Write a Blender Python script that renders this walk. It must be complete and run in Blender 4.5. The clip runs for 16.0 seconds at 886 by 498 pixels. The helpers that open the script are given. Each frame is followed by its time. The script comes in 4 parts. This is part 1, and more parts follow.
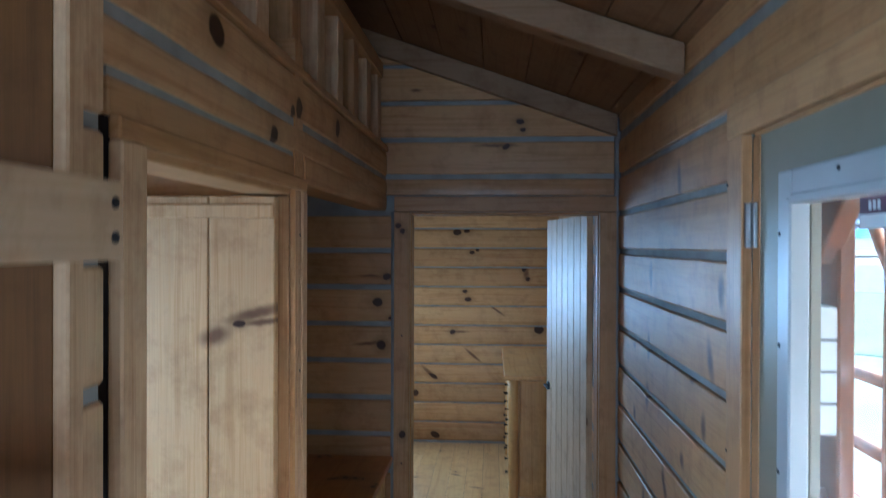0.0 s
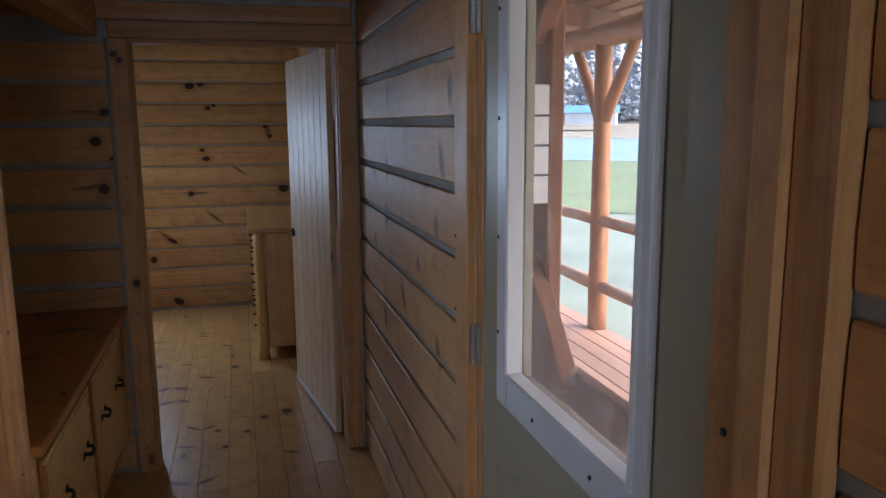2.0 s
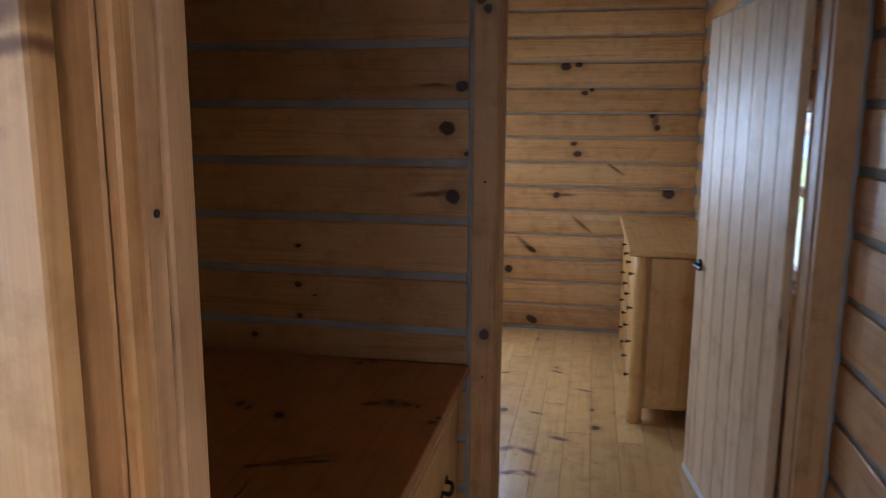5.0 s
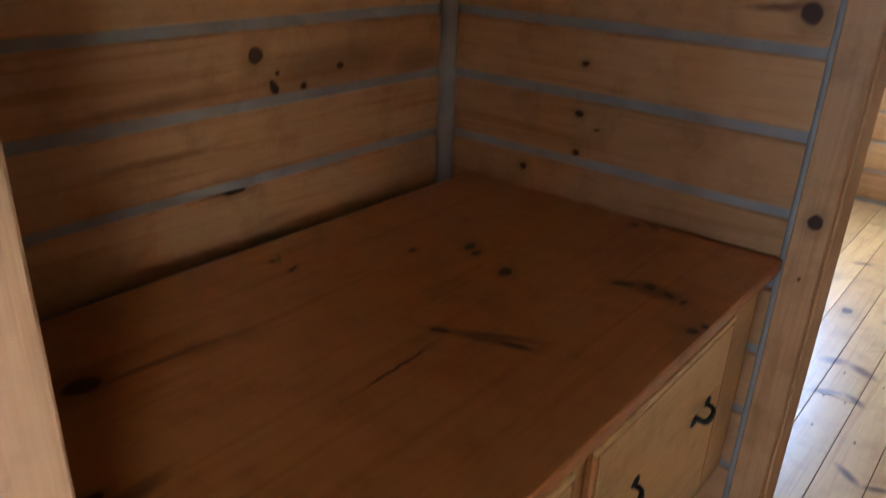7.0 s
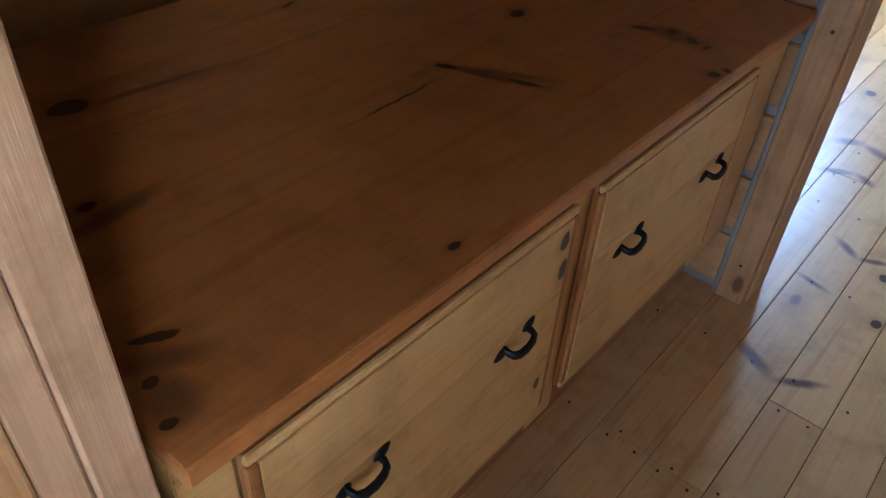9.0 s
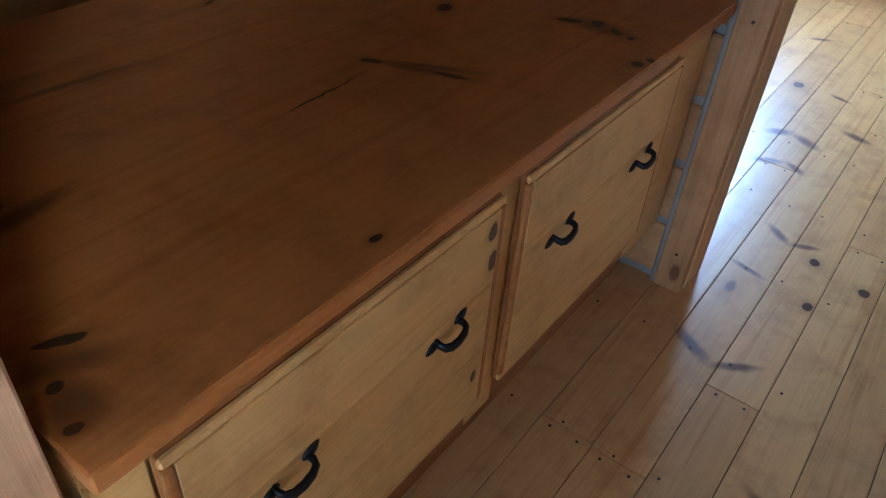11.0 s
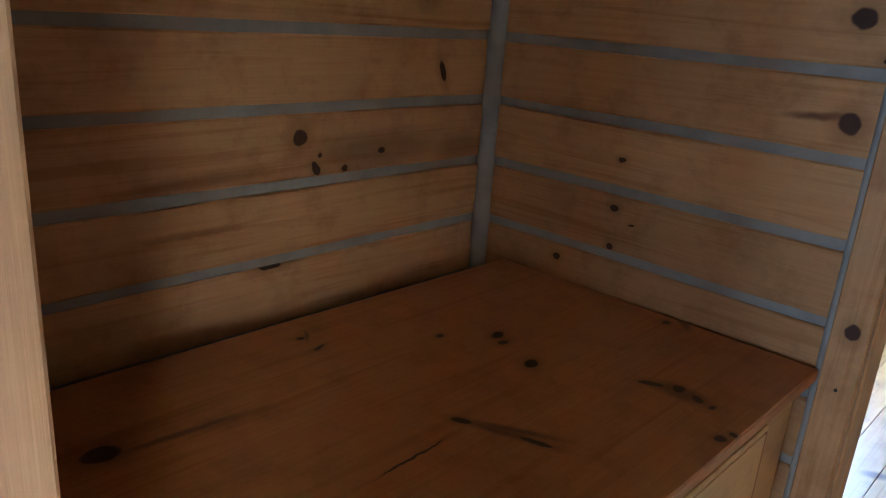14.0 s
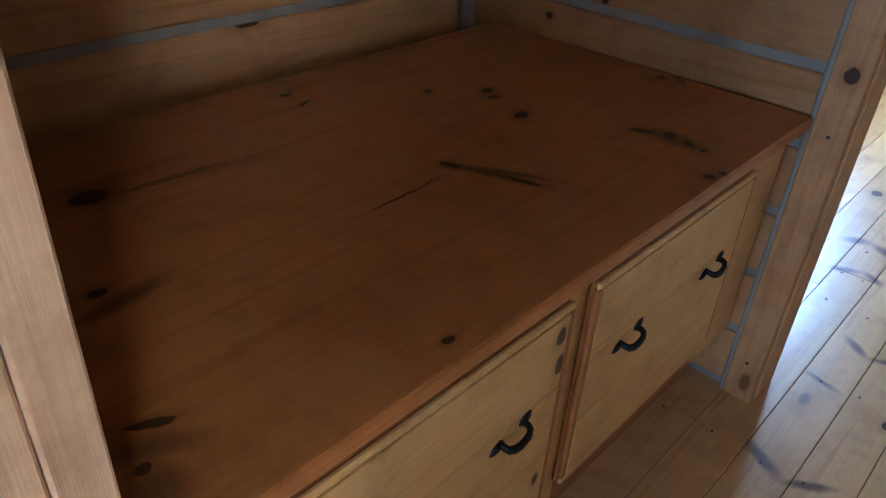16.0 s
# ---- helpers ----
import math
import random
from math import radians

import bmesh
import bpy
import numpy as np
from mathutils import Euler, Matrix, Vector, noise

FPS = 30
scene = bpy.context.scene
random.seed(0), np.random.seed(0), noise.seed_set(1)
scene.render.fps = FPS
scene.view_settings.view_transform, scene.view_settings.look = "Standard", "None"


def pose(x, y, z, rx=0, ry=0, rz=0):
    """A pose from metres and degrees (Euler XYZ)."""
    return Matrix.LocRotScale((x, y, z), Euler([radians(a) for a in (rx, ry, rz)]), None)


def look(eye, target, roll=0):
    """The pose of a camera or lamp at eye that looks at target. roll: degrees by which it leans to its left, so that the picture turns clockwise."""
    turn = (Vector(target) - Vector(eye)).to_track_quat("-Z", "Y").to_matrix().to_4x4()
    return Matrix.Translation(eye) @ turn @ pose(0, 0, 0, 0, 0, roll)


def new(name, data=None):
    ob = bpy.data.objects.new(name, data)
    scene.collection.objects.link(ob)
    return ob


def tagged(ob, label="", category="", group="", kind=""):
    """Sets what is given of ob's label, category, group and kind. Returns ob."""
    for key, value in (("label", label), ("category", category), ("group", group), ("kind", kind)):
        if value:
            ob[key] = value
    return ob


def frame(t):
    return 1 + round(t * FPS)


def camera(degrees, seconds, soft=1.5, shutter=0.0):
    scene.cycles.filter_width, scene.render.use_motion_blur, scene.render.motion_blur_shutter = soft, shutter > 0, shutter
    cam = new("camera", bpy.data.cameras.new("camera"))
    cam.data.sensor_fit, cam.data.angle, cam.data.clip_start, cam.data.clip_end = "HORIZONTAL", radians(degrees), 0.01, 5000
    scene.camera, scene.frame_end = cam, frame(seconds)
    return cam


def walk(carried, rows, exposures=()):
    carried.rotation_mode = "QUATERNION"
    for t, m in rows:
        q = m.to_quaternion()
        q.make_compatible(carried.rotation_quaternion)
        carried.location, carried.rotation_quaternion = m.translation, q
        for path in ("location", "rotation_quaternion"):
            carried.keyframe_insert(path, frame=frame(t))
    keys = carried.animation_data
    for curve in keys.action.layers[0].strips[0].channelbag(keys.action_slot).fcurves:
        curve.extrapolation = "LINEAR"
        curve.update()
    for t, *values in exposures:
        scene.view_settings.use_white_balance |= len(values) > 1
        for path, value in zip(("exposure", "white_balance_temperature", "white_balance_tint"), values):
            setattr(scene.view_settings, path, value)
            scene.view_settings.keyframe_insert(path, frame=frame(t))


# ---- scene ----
cam = camera(61.4, 16.0, 1.0, 0.4)
PATH = [
    (0, (0.086, 0.235, 1.776), (-0.051, 2.23, 1.765), 0.2),
    (0.5, (0.061, 0.184, 1.647), (0.035, 2.18, 1.523), -0.1),
    (1, (0.045, 0.184, 1.598), (0.177, 2.169, 1.39), -0.3),
    (1.5, (0.051, 0.184, 1.582), (0.403, 2.133, 1.306), -0.2),
    (2, (0.12, 0.258, 1.57), (0.636, 2.161, 1.238), -0.4),
    (2.5, (0.181, 0.41, 1.558), (0.717, 2.301, 1.188), -0.7),
    (3, (0.203, 0.565, 1.551), (0.597, 2.495, 1.205), -0.8),
    (3.5, (0.138, 0.826, 1.574), (0.334, 2.791, 1.258), -0.7),
    (3.7, (0.108, 0.929, 1.577), (0.223, 2.901, 1.263), -0.7),
    (5.8, (-0.066, 1.846, 1.51), (-0.81, 3.655, 1.095), 1.1),
    (6, (-0.061, 1.913, 1.509), (-0.912, 3.669, 1.072), 1.2),
    (6.5, (-0.016, 2.029, 1.506), (-1.12, 3.598, 0.938), 1.7),
    (7, (-0.015, 2.054, 1.448), (-1.169, 3.474, 0.642), 2.2),
    (7.5, (-0.009, 2.052, 1.386), (-1.132, 3.354, 0.364), 2.7),
    (8, (-0.006, 2.052, 1.352), (-1.064, 3.284, 0.185), 3.1),
    (8.5, (-0.005, 2.052, 1.333), (-1.013, 3.254, 0.093), 3.3),
    (9, (-0.004, 2.056, 1.329), (-0.979, 3.268, 0.071), 3.6),
    (9.5, (0.0, 2.064, 1.332), (-0.932, 3.311, 0.076), 3.9),
    (9.7, (0.007, 2.069, 1.334), (-0.903, 3.335, 0.081), 4.1),
    (11.8, (0.028, 2.079, 1.308), (-0.854, 3.376, 0.068), 4.6),
    (12, (0.022, 2.078, 1.323), (-0.872, 3.387, 0.103), 5.0),
    (12.5, (-0.002, 2.074, 1.441), (-1.081, 3.497, 0.54), 5.0),
    (13, (-0.006, 2.061, 1.461), (-1.198, 3.485, 0.72), 4.7),
    (13.5, (-0.01, 2.058, 1.465), (-1.283, 3.454, 0.808), 4.3),
    (14, (-0.002, 2.064, 1.47), (-1.288, 3.465, 0.852), 4.3),
    (14.5, (0.005, 2.073, 1.471), (-1.255, 3.463, 0.777), 4.5),
    (15, (0.017, 2.064, 1.388), (-1.17, 3.387, 0.472), 4.4),
    (15.5, (0.023, 2.057, 1.346), (-1.091, 3.328, 0.277), 3.9),
    (16, (0.025, 2.058, 1.355), (-1.079, 3.335, 0.283), 3.7),
]

LIGHT_BED, LIGHT_SIDE, LIGHT_ROOM, LIGHT_BATH = 9.0, 2.5, 13.0, 3.0
EXPOSURE = [(0.0, 1.9, 4350, 0), (1.0, 0.75, 4550, 1), (2.0, 0.9, 5600, 14), (2.5, 1.0, 6000, 21), (3.5, 0.85, 5900, 17), (6.0, 2.7, 5200, 14), (7.5, 2.95, 4850, 8), (9.0, 2.92, 4400, 5), (14.0, 3.0, 4600, 4), (16.0, 2.9, 4350, 3)]
walk(cam, [(t, look(eye, target, roll)) for t, eye, target, roll in PATH], EXPOSURE)

# ---- world, sun, window light ----
world = bpy.data.worlds.new("sky")
scene.world = world
world.use_nodes = True
wn = world.node_tree
sky = wn.nodes.new("ShaderNodeTexSky")
sky.sky_type, sky.sun_disc = "NISHITA", False
sky.sun_elevation, sky.sun_rotation = radians(38), radians(120)
sky.air_density, sky.dust_density = 1.0, 4.0
wn.links.new(sky.outputs[0], wn.nodes["Background"].inputs[0])
wn.nodes["Background"].inputs[1].default_value = 0.42
sun = new("sun", bpy.data.lights.new("sun", "SUN"))
sun.data.energy, sun.data.angle, sun.data.color = 2.0, radians(14), (1.0, 0.95, 0.88)
sun.matrix_world = look((20, -12, 18), (0, 2, 0))


def window_light(name, eye, target, w, h, watts, colour=(0.78, 0.89, 1.0)):
    lamp = new(name, bpy.data.lights.new(name, "AREA"))
    lamp.data.shape, lamp.data.size, lamp.data.size_y = "RECTANGLE", w, h
    lamp.data.energy, lamp.data.color = watts, colour
    lamp.matrix_world = look(eye, target)


window_light("window_daylight_bedroom", (-1.09, 6.985, 1.4), (-0.85, 5.2, 0.2), 0.42, 0.8, LIGHT_BED, (0.68, 0.85, 1.0))
window_light("window_daylight_bathroom", (-1.53, 1.52, 1.42), (0.3, 1.75, 1.0), 0.55, 0.7, LIGHT_BATH)
# Fill lamp in an added side opening, to brighten the left-hand wall.
window_light("window_daylight_room", (0.662, -1.1, 1.4), (-1.0, -0.5, 1.3), 0.9, 0.75, 0.3 * LIGHT_ROOM, (0.85, 0.93, 1.0))
# Fill lamp from an added rear opening, to brighten nook and gable.
window_light("window_daylight_rear", (-0.3, -3.01, 1.5), (-0.3, 0, 1.3), 1.4, 1.0, LIGHT_ROOM)
# Weak fill lamp, added to lift the bedroom's far wall and floor.
window_light("window_daylight_bedside", (-1.36, 5.5, 1.35), (0.0, 5.9, 0.9), 0.7, 0.7, LIGHT_SIDE, (0.8, 0.92, 1.0))

# ---- materials ----


def node(nt, kind, **values):
    n = nt.nodes.new(kind)
    for key, value in values.items():
        if key == "op":
            n.operation = value
        else:
            n.inputs[key].default_value = value
    return n


def ramp(nt, fac, stops):
    n = nt.nodes.new("ShaderNodeValToRGB")
    while len(n.color_ramp.elements) < len(stops):
        n.color_ramp.elements.new(0.5)
    for e, (p, c) in zip(n.color_ramp.elements, stops):
        e.position, e.color = p, (*c, 1)
    nt.links.new(fac, n.inputs[0])
    return n.outputs[0]


def mix(nt, fac, a, b, how="MIX"):
    n = nt.nodes.new("ShaderNodeMix")
    n.data_type, n.blend_type = "RGBA", how
    for sock, value in ((n.inputs[0], fac), (n.inputs[6], a), (n.inputs[7], b)):
        if isinstance(value, bpy.types.NodeSocket):
            nt.links.new(value, sock)
        elif isinstance(value, (int, float)):
            sock.default_value = value
        else:
            sock.default_value = (*value, 1)
    return n.outputs[2]


def blank(name, rough=0.5, metal=0.0):
    m = bpy.data.materials.new(name)
    m.use_nodes = True
    b = m.node_tree.nodes["Principled BSDF"]
    b.inputs["Roughness"].default_value, b.inputs["Metallic"].default_value = rough, metal
    return m, m.node_tree, b


def calc(nt, op, a, b):
    n = nt.nodes.new("ShaderNodeMath")
    n.operation = op
    for sock, value in zip(n.inputs, (a, b)):
        if isinstance(value, bpy.types.NodeSocket):
            nt.links.new(value, sock)
        else:
            sock.default_value = value
    return n.outputs[0]


def rich(c, more=1.14):
    """The same brightness with a fuller hue, as varnish gives it."""
    grey = 0.3 * c[0] + 0.55 * c[1] + 0.15 * c[2]
    return [max(0.01, grey + more * (v - grey)) * k for v, k in zip(c, (1.0, 0.975, 0.97))]


def wood(name, light, dark, grain="x", rough=0.45, knots=(), streaks=(), normal="z", wild=0.5, vary=0.25, coat=0.0, bump=0.25, streak=0.85, knot_colour=(0.04, 0.012, 0.004)):
    """Sawn pine. grain: the axis of the fibres. knots: (place, half sizes, turn about the normal); streaks likewise, fainter and redder.
    wild: how many chance knots; vary: how far boards differ from one another."""
    m, nt, b = blank(name, rough)
    light, dark = rich(light), rich(dark)
    geo = nt.nodes.new("ShaderNodeNewGeometry")
    info = nt.nodes.new("ShaderNodeObjectInfo")
    shift = node(nt, "ShaderNodeVectorMath", op="MULTIPLY_ADD")
    nt.links.new(info.outputs["Random"], shift.inputs[0])
    shift.inputs[1].default_value = (7.3, 5.1, 9.7)
    nt.links.new(geo.outputs["Position"], shift.inputs[2])
    k = "xyz".index(grain)
    fine = node(nt, "ShaderNodeVectorMath", op="MULTIPLY")
    fine.inputs[1].default_value = [1.1 if i == k else 34 for i in range(3)]
    nt.links.new(shift.outputs[0], fine.inputs[0])
    n1 = node(nt, "ShaderNodeTexNoise", Scale=1.0, Detail=5.0, Roughness=0.62, Distortion=0.9)
    nt.links.new(fine.outputs[0], n1.inputs["Vector"])
    fibre = node(nt, "ShaderNodeVectorMath", op="MULTIPLY")
    fibre.inputs[1].default_value = [5 if i == k else 240 for i in range(3)]
    nt.links.new(shift.outputs[0], fibre.inputs[0])
    n2 = node(nt, "ShaderNodeTexNoise", Scale=1.0, Detail=2.0)
    nt.links.new(fibre.outputs[0], n2.inputs["Vector"])
    wide = node(nt, "ShaderNodeVectorMath", op="MULTIPLY")
    wide.inputs[1].default_value = [0.9 if i == k else 5 for i in range(3)]
    nt.links.new(shift.outputs[0], wide.inputs[0])
    n3 = node(nt, "ShaderNodeTexNoise", Scale=1.0, Detail=3.0)
    nt.links.new(wide.outputs[0], n3.inputs["Vector"])
    colour = ramp(nt, n1.outputs[0], [(0.33, [0.9 * c for c in dark]), (0.5, light), (0.6, [c * 0.9 for c in light]), (0.7, [0.5 * a + 0.5 * c for a, c in zip(light, dark)])])
    soft = [0.5 * a + 0.5 * c for a, c in zip(light, dark)]
    colour = mix(nt, calc(nt, "MULTIPLY", n3.outputs[0], 0.75), colour, soft)
    colour = mix(nt, calc(nt, "MULTIPLY", n2.outputs[0], 0.3), colour, dark, "MULTIPLY")
    blotch = node(nt, "ShaderNodeTexNoise", Scale=9.0, Detail=7.0, Roughness=0.7)
    nt.links.new(shift.outputs[0], blotch.inputs["Vector"])
    colour = mix(nt, 1.0, colour, ramp(nt, blotch.outputs[0], [(0.3, (0.74, 0.68, 0.62)), (0.52, (1, 1, 1)), (0.75, (1.0, 0.95, 0.88))]), "MULTIPLY")
    if vary:
        tone = ramp(nt, info.outputs["Random"], [(0.0, (1 - vary, 1 - 1.2 * vary, 1 - 1.4 * vary)), (0.55, (1, 1, 1)), (1.0, (1 - 0.4 * vary, 1 - 0.55 * vary, 1 - 0.7 * vary))])
        colour = mix(nt, 1.0, colour, tone, "MULTIPLY")
    warp = node(nt, "ShaderNodeTexNoise", Scale=34.0, Detail=4.0)
    nt.links.new(geo.outputs["Position"], warp.inputs["Vector"])
    bent = node(nt, "ShaderNodeVectorMath", op="MULTIPLY_ADD")
    nt.links.new(warp.outputs["Color"], bent.inputs[0])
    bent.inputs[1].default_value = (0.012, 0.012, 0.012)
    nt.links.new(geo.outputs["Position"], bent.inputs[2])

    def blot(place, size, turn, edge):
        mp = nt.nodes.new("ShaderNodeMapping")
        mp.vector_type = "TEXTURE"
        mp.inputs["Location"].default_value = [c + 0.006 for c in place]
        spin = [0, 0, 0]
        spin["xyz".index(normal)] = radians(-turn if normal == "y" else turn)
        mp.inputs["Rotation"].default_value = spin
        mp.inputs["Scale"].default_value = size
        nt.links.new(bent.outputs[0], mp.inputs["Vector"])
        ln = node(nt, "ShaderNodeVectorMath", op="LENGTH")
        nt.links.new(mp.outputs[0], ln.inputs[0])
        mr = nt.nodes.new("ShaderNodeMapRange")
        mr.interpolation_type = "SMOOTHSTEP"
        mr.inputs["From Min"].default_value, mr.inputs["From Max"].default_value = edge
        mr.inputs["To Min"].default_value, mr.inputs["To Max"].default_value = 1, 0
        nt.links.new(ln.outputs["Value"], mr.inputs["Value"])
        return mr.outputs[0]

    def largest(values):
        top = values[0]
        for v in values[1:]:
            top = calc(nt, "MAXIMUM", top, v)
        return top

    if wild:
        cell = node(nt, "ShaderNodeVectorMath", op="MULTIPLY")
        cell.inputs[1].default_value = [3.2 if i == k else 7 for i in range(3)]
        nt.links.new(shift.outputs[0], cell.inputs[0])
        vor = node(nt, "ShaderNodeTexVoronoi", Scale=1.0)
        nt.links.new(cell.outputs[0], vor.inputs["Vector"])
        sep = nt.nodes.new("ShaderNodeSeparateColor")
        nt.links.new(vor.outputs["Color"], sep.inputs[0])
        chance = calc(nt, "GREATER_THAN", sep.outputs[0], 1 - wild)
        near = nt.nodes.new("ShaderNodeMapRange")
        near.interpolation_type = "SMOOTHSTEP"
        near.inputs["From Min"].default_value, near.inputs["From Max"].default_value = 0.06, 0.13
        near.inputs["To Min"].default_value, near.inputs["To Max"].default_value = 0.85, 0
        nt.links.new(vor.outputs["Distance"], near.inputs["Value"])
        halo = nt.nodes.new("ShaderNodeMapRange")
        halo.interpolation_type = "SMOOTHSTEP"
        halo.inputs["From Min"].default_value, halo.inputs["From Max"].default_value = 0.08, 0.4
        halo.inputs["To Min"].default_value, halo.inputs["To Max"].default_value = 0.4, 0
        nt.links.new(vor.outputs["Distance"], halo.inputs["Value"])
        colour = mix(nt, calc(nt, "MULTIPLY", halo.outputs[0], chance), colour, [c * 0.6 for c in dark])
        colour = mix(nt, calc(nt, "MULTIPLY", near.outputs[0], chance), colour, (0.1, 0.035, 0.012))
    if streaks:
        hit = largest([blot(p, s, a, (0.25, 1.25)) for p, s, a in streaks])
        colour = mix(nt, calc(nt, "MULTIPLY", hit, streak), colour, (0.1, 0.034, 0.012))
    if knots:
        ring = largest([blot(p, [c * 2.4 for c in s], a, (0.3, 1.2)) for p, s, a in knots])
        colour = mix(nt, calc(nt, "MULTIPLY", ring, 0.5), colour, [c * 0.5 for c in dark])
        hit = largest([blot(p, s, a, (0.8, 1.1)) for p, s, a in knots])
        colour = mix(nt, calc(nt, "MULTIPLY", hit, 0.97), colour, knot_colour)
    nt.links.new(colour, b.inputs["Base Color"])
    bp = node(nt, "ShaderNodeBump", Strength=bump, Distance=0.002)
    nt.links.new(calc(nt, "ADD", n1.outputs[0], calc(nt, "MULTIPLY", n2.outputs[0], 0.5)), bp.inputs["Height"])
    nt.links.new(bp.outputs[0], b.inputs["Normal"])
    nt.links.new(calc(nt, "ADD", calc(nt, "MULTIPLY", n3.outputs[0], 0.22), rough - 0.11), b.inputs["Roughness"])
    b.inputs["Specular IOR Level"].default_value = 0.3
    b.inputs["Coat Weight"].default_value, b.inputs["Coat Roughness"].default_value = coat, 0.12
    return m


def plain(name, colour, rough=0.5, metal=0.0, scale=14.0, amount=0.25, bump=0.1):
    """One colour with soft stains and a fine grain."""
    m, nt, b = blank(name, rough, metal)
    geo = nt.nodes.new("ShaderNodeNewGeometry")
    n1 = node(nt, "ShaderNodeTexNoise", Scale=scale, Detail=6.0)
    n2 = node(nt, "ShaderNodeTexNoise", Scale=scale * 14, Detail=2.0)
    for n in (n1, n2):
        nt.links.new(geo.outputs["Position"], n.inputs["Vector"])
    c = ramp(nt, n1.outputs[0], [(0.3, [v * (1 - amount) for v in colour]), (0.6, colour)])
    c = mix(nt, calc(nt, "MULTIPLY", n2.outputs[0], amount * 0.6), c, [v * 0.7 for v in colour])
    nt.links.new(c, b.inputs["Base Color"])
    bp = node(nt, "ShaderNodeBump", Strength=bump, Distance=0.002)
    nt.links.new(n2.outputs[0], bp.inputs["Height"])
    nt.links.new(bp.outputs[0], b.inputs["Normal"])
    return m


def kn(normal, *items):
    """Knots on a wall or top that faces along the normal axis: (place on the first and the second other axis, half sizes, turn)."""
    out = []
    at = {"x": 0, "y": 1, "z": 2}[normal]
    for level, u, v, su, sv, turn in items:
        place, size = [u, v], [su, sv]
        place.insert(at, level)
        size.insert(at, 0.2)
        out.append((place, size, turn))
    return out


PINE, PINE_D = (0.60, 0.40, 0.215), (0.43, 0.245, 0.105)
AGED, AGED_D = (0.64, 0.41, 0.205), (0.47, 0.26, 0.105)
COUNTER_KNOTS = kn("z", *[(0.786, *r) for r in (
    (-0.796, 3.221, 0.014, 0.022, 20), (-0.929, 3.275, 0.011, 0.02, 10), (-0.896, 3.255, 0.009, 0.016, 0),
    (-1.006, 3.168, 0.008, 0.01, 0), (-1.177, 2.924, 0.007, 0.01, 0), (-1.117, 2.927, 0.005, 0.018, 20),
    (-0.738, 2.945, 0.01, 0.02, -60), (-0.61, 2.993, 0.007, 0.03, -70), (-0.541, 3.369, 0.012, 0.016, 40), (-0.59, 3.344, 0.01, 0.025, -60),
    (-0.497, 3.359, 0.01, 0.016, 40), (-0.464, 3.35, 0.006, 0.01, 0), (-0.405, 3.255, 0.012, 0.012, 0))])
COUNTER_KNOTS_2 = kn("z", *[(0.786, *r) for r in (
    (-0.395, 3.287, 0.008, 0.008, 0), (-0.724, 3.661, 0.01, 0.012, 0), (-1.023, 2.443, 0.022, 0.03, 0),
    (-0.538, 2.275, 0.007, 0.026, -25), (-0.49, 2.24, 0.008, 0.01, 0), (-0.781, 2.34, 0.009, 0.014, 0),
    (-0.437, 2.226, 0.007, 0.009, 0), (-0.418, 2.592, 0.006, 0.012, 0), (-0.712, 2.806, 0.0025, 0.075, 3))])
COUNTER_STREAKS = kn("z", *[(0.786, *r) for r in (
    (-0.672, 2.972, 0.014, 0.085, -70), (-0.655, 2.995, 0.012, 0.1, -62), (-0.53, 3.358, 0.035, 0.08, -85), (-0.69, 3.69, 0.015, 0.05, 40),
    (-1.0, 2.57, 0.01, 0.14, -4), (-0.51, 2.26, 0.025, 0.06, -25), (-0.46, 2.24, 0.045, 0.035, 0), (-0.75, 2.36, 0.02, 0.08, 10), (-1.177, 2.94, 0.006, 0.03, 60))])
NOOK_KNOTS = kn("y", *[(3.715, *r) for r in (
    (-0.462, 1.505, 0.026, 0.022, 0), (-0.444, 1.303, 0.022, 0.023, 0), (-0.938, 1.136, 0.01, 0.008, 0), (-0.942, 1.011, 0.012, 0.01, 0),
    (-0.942, 0.907, 0.009, 0.009, 0), (-1.098, 0.836, 0.012, 0.011, 0), (-0.419, 1.626, 0.02, 0.018, 0), (-0.404, 1.431, 0.009, 0.007, 0),
    (-0.888, 0.977, 0.009, 0.003, 10), (0.204, 2.351, 0.02, 0.013, 0), (0.217, 2.312, 0.014, 0.011, 0), (0.139, 2.234, 0.02, 0.012, 30))])
NOOK_STREAKS = kn("y", *[(3.715, *r) for r in ((-0.5, 1.31, 0.09, 0.01, 5), (-0.5, 1.63, 0.07, 0.007, 0), (0.1, 2.24, 0.12, 0.01, 0), (-0.284, 2.5, 0.03, 0.01, 0))])
BACK_KNOTS = kn("x", *[(-1.38, *r) for r in (
    (3.068, 1.164, 0.021, 0.02, 0), (3.113, 1.089, 0.01, 0.02, 30), (3.2, 1.08, 0.01, 0.008, 0), (3.125, 1.12, 0.006, 0.006, 0),
    (3.519, 1.307, 0.011, 0.03, 20), (3.448, 1.502, 0.024, 0.022, 0), (2.991, 0.87, 0.03, 0.008, 0), (3.315, 1.114, 0.012, 0.008, 0))])
BACK_STREAKS = kn("x", *[(-1.38, *r) for r in ((3.3, 1.12, 0.26, 0.06, 0), (3.6, 1.1, 0.12, 0.05, 0), (2.8, 1.09, 0.2, 0.02, 3), (2.8, 0.98, 0.15, 0.012, 0))])
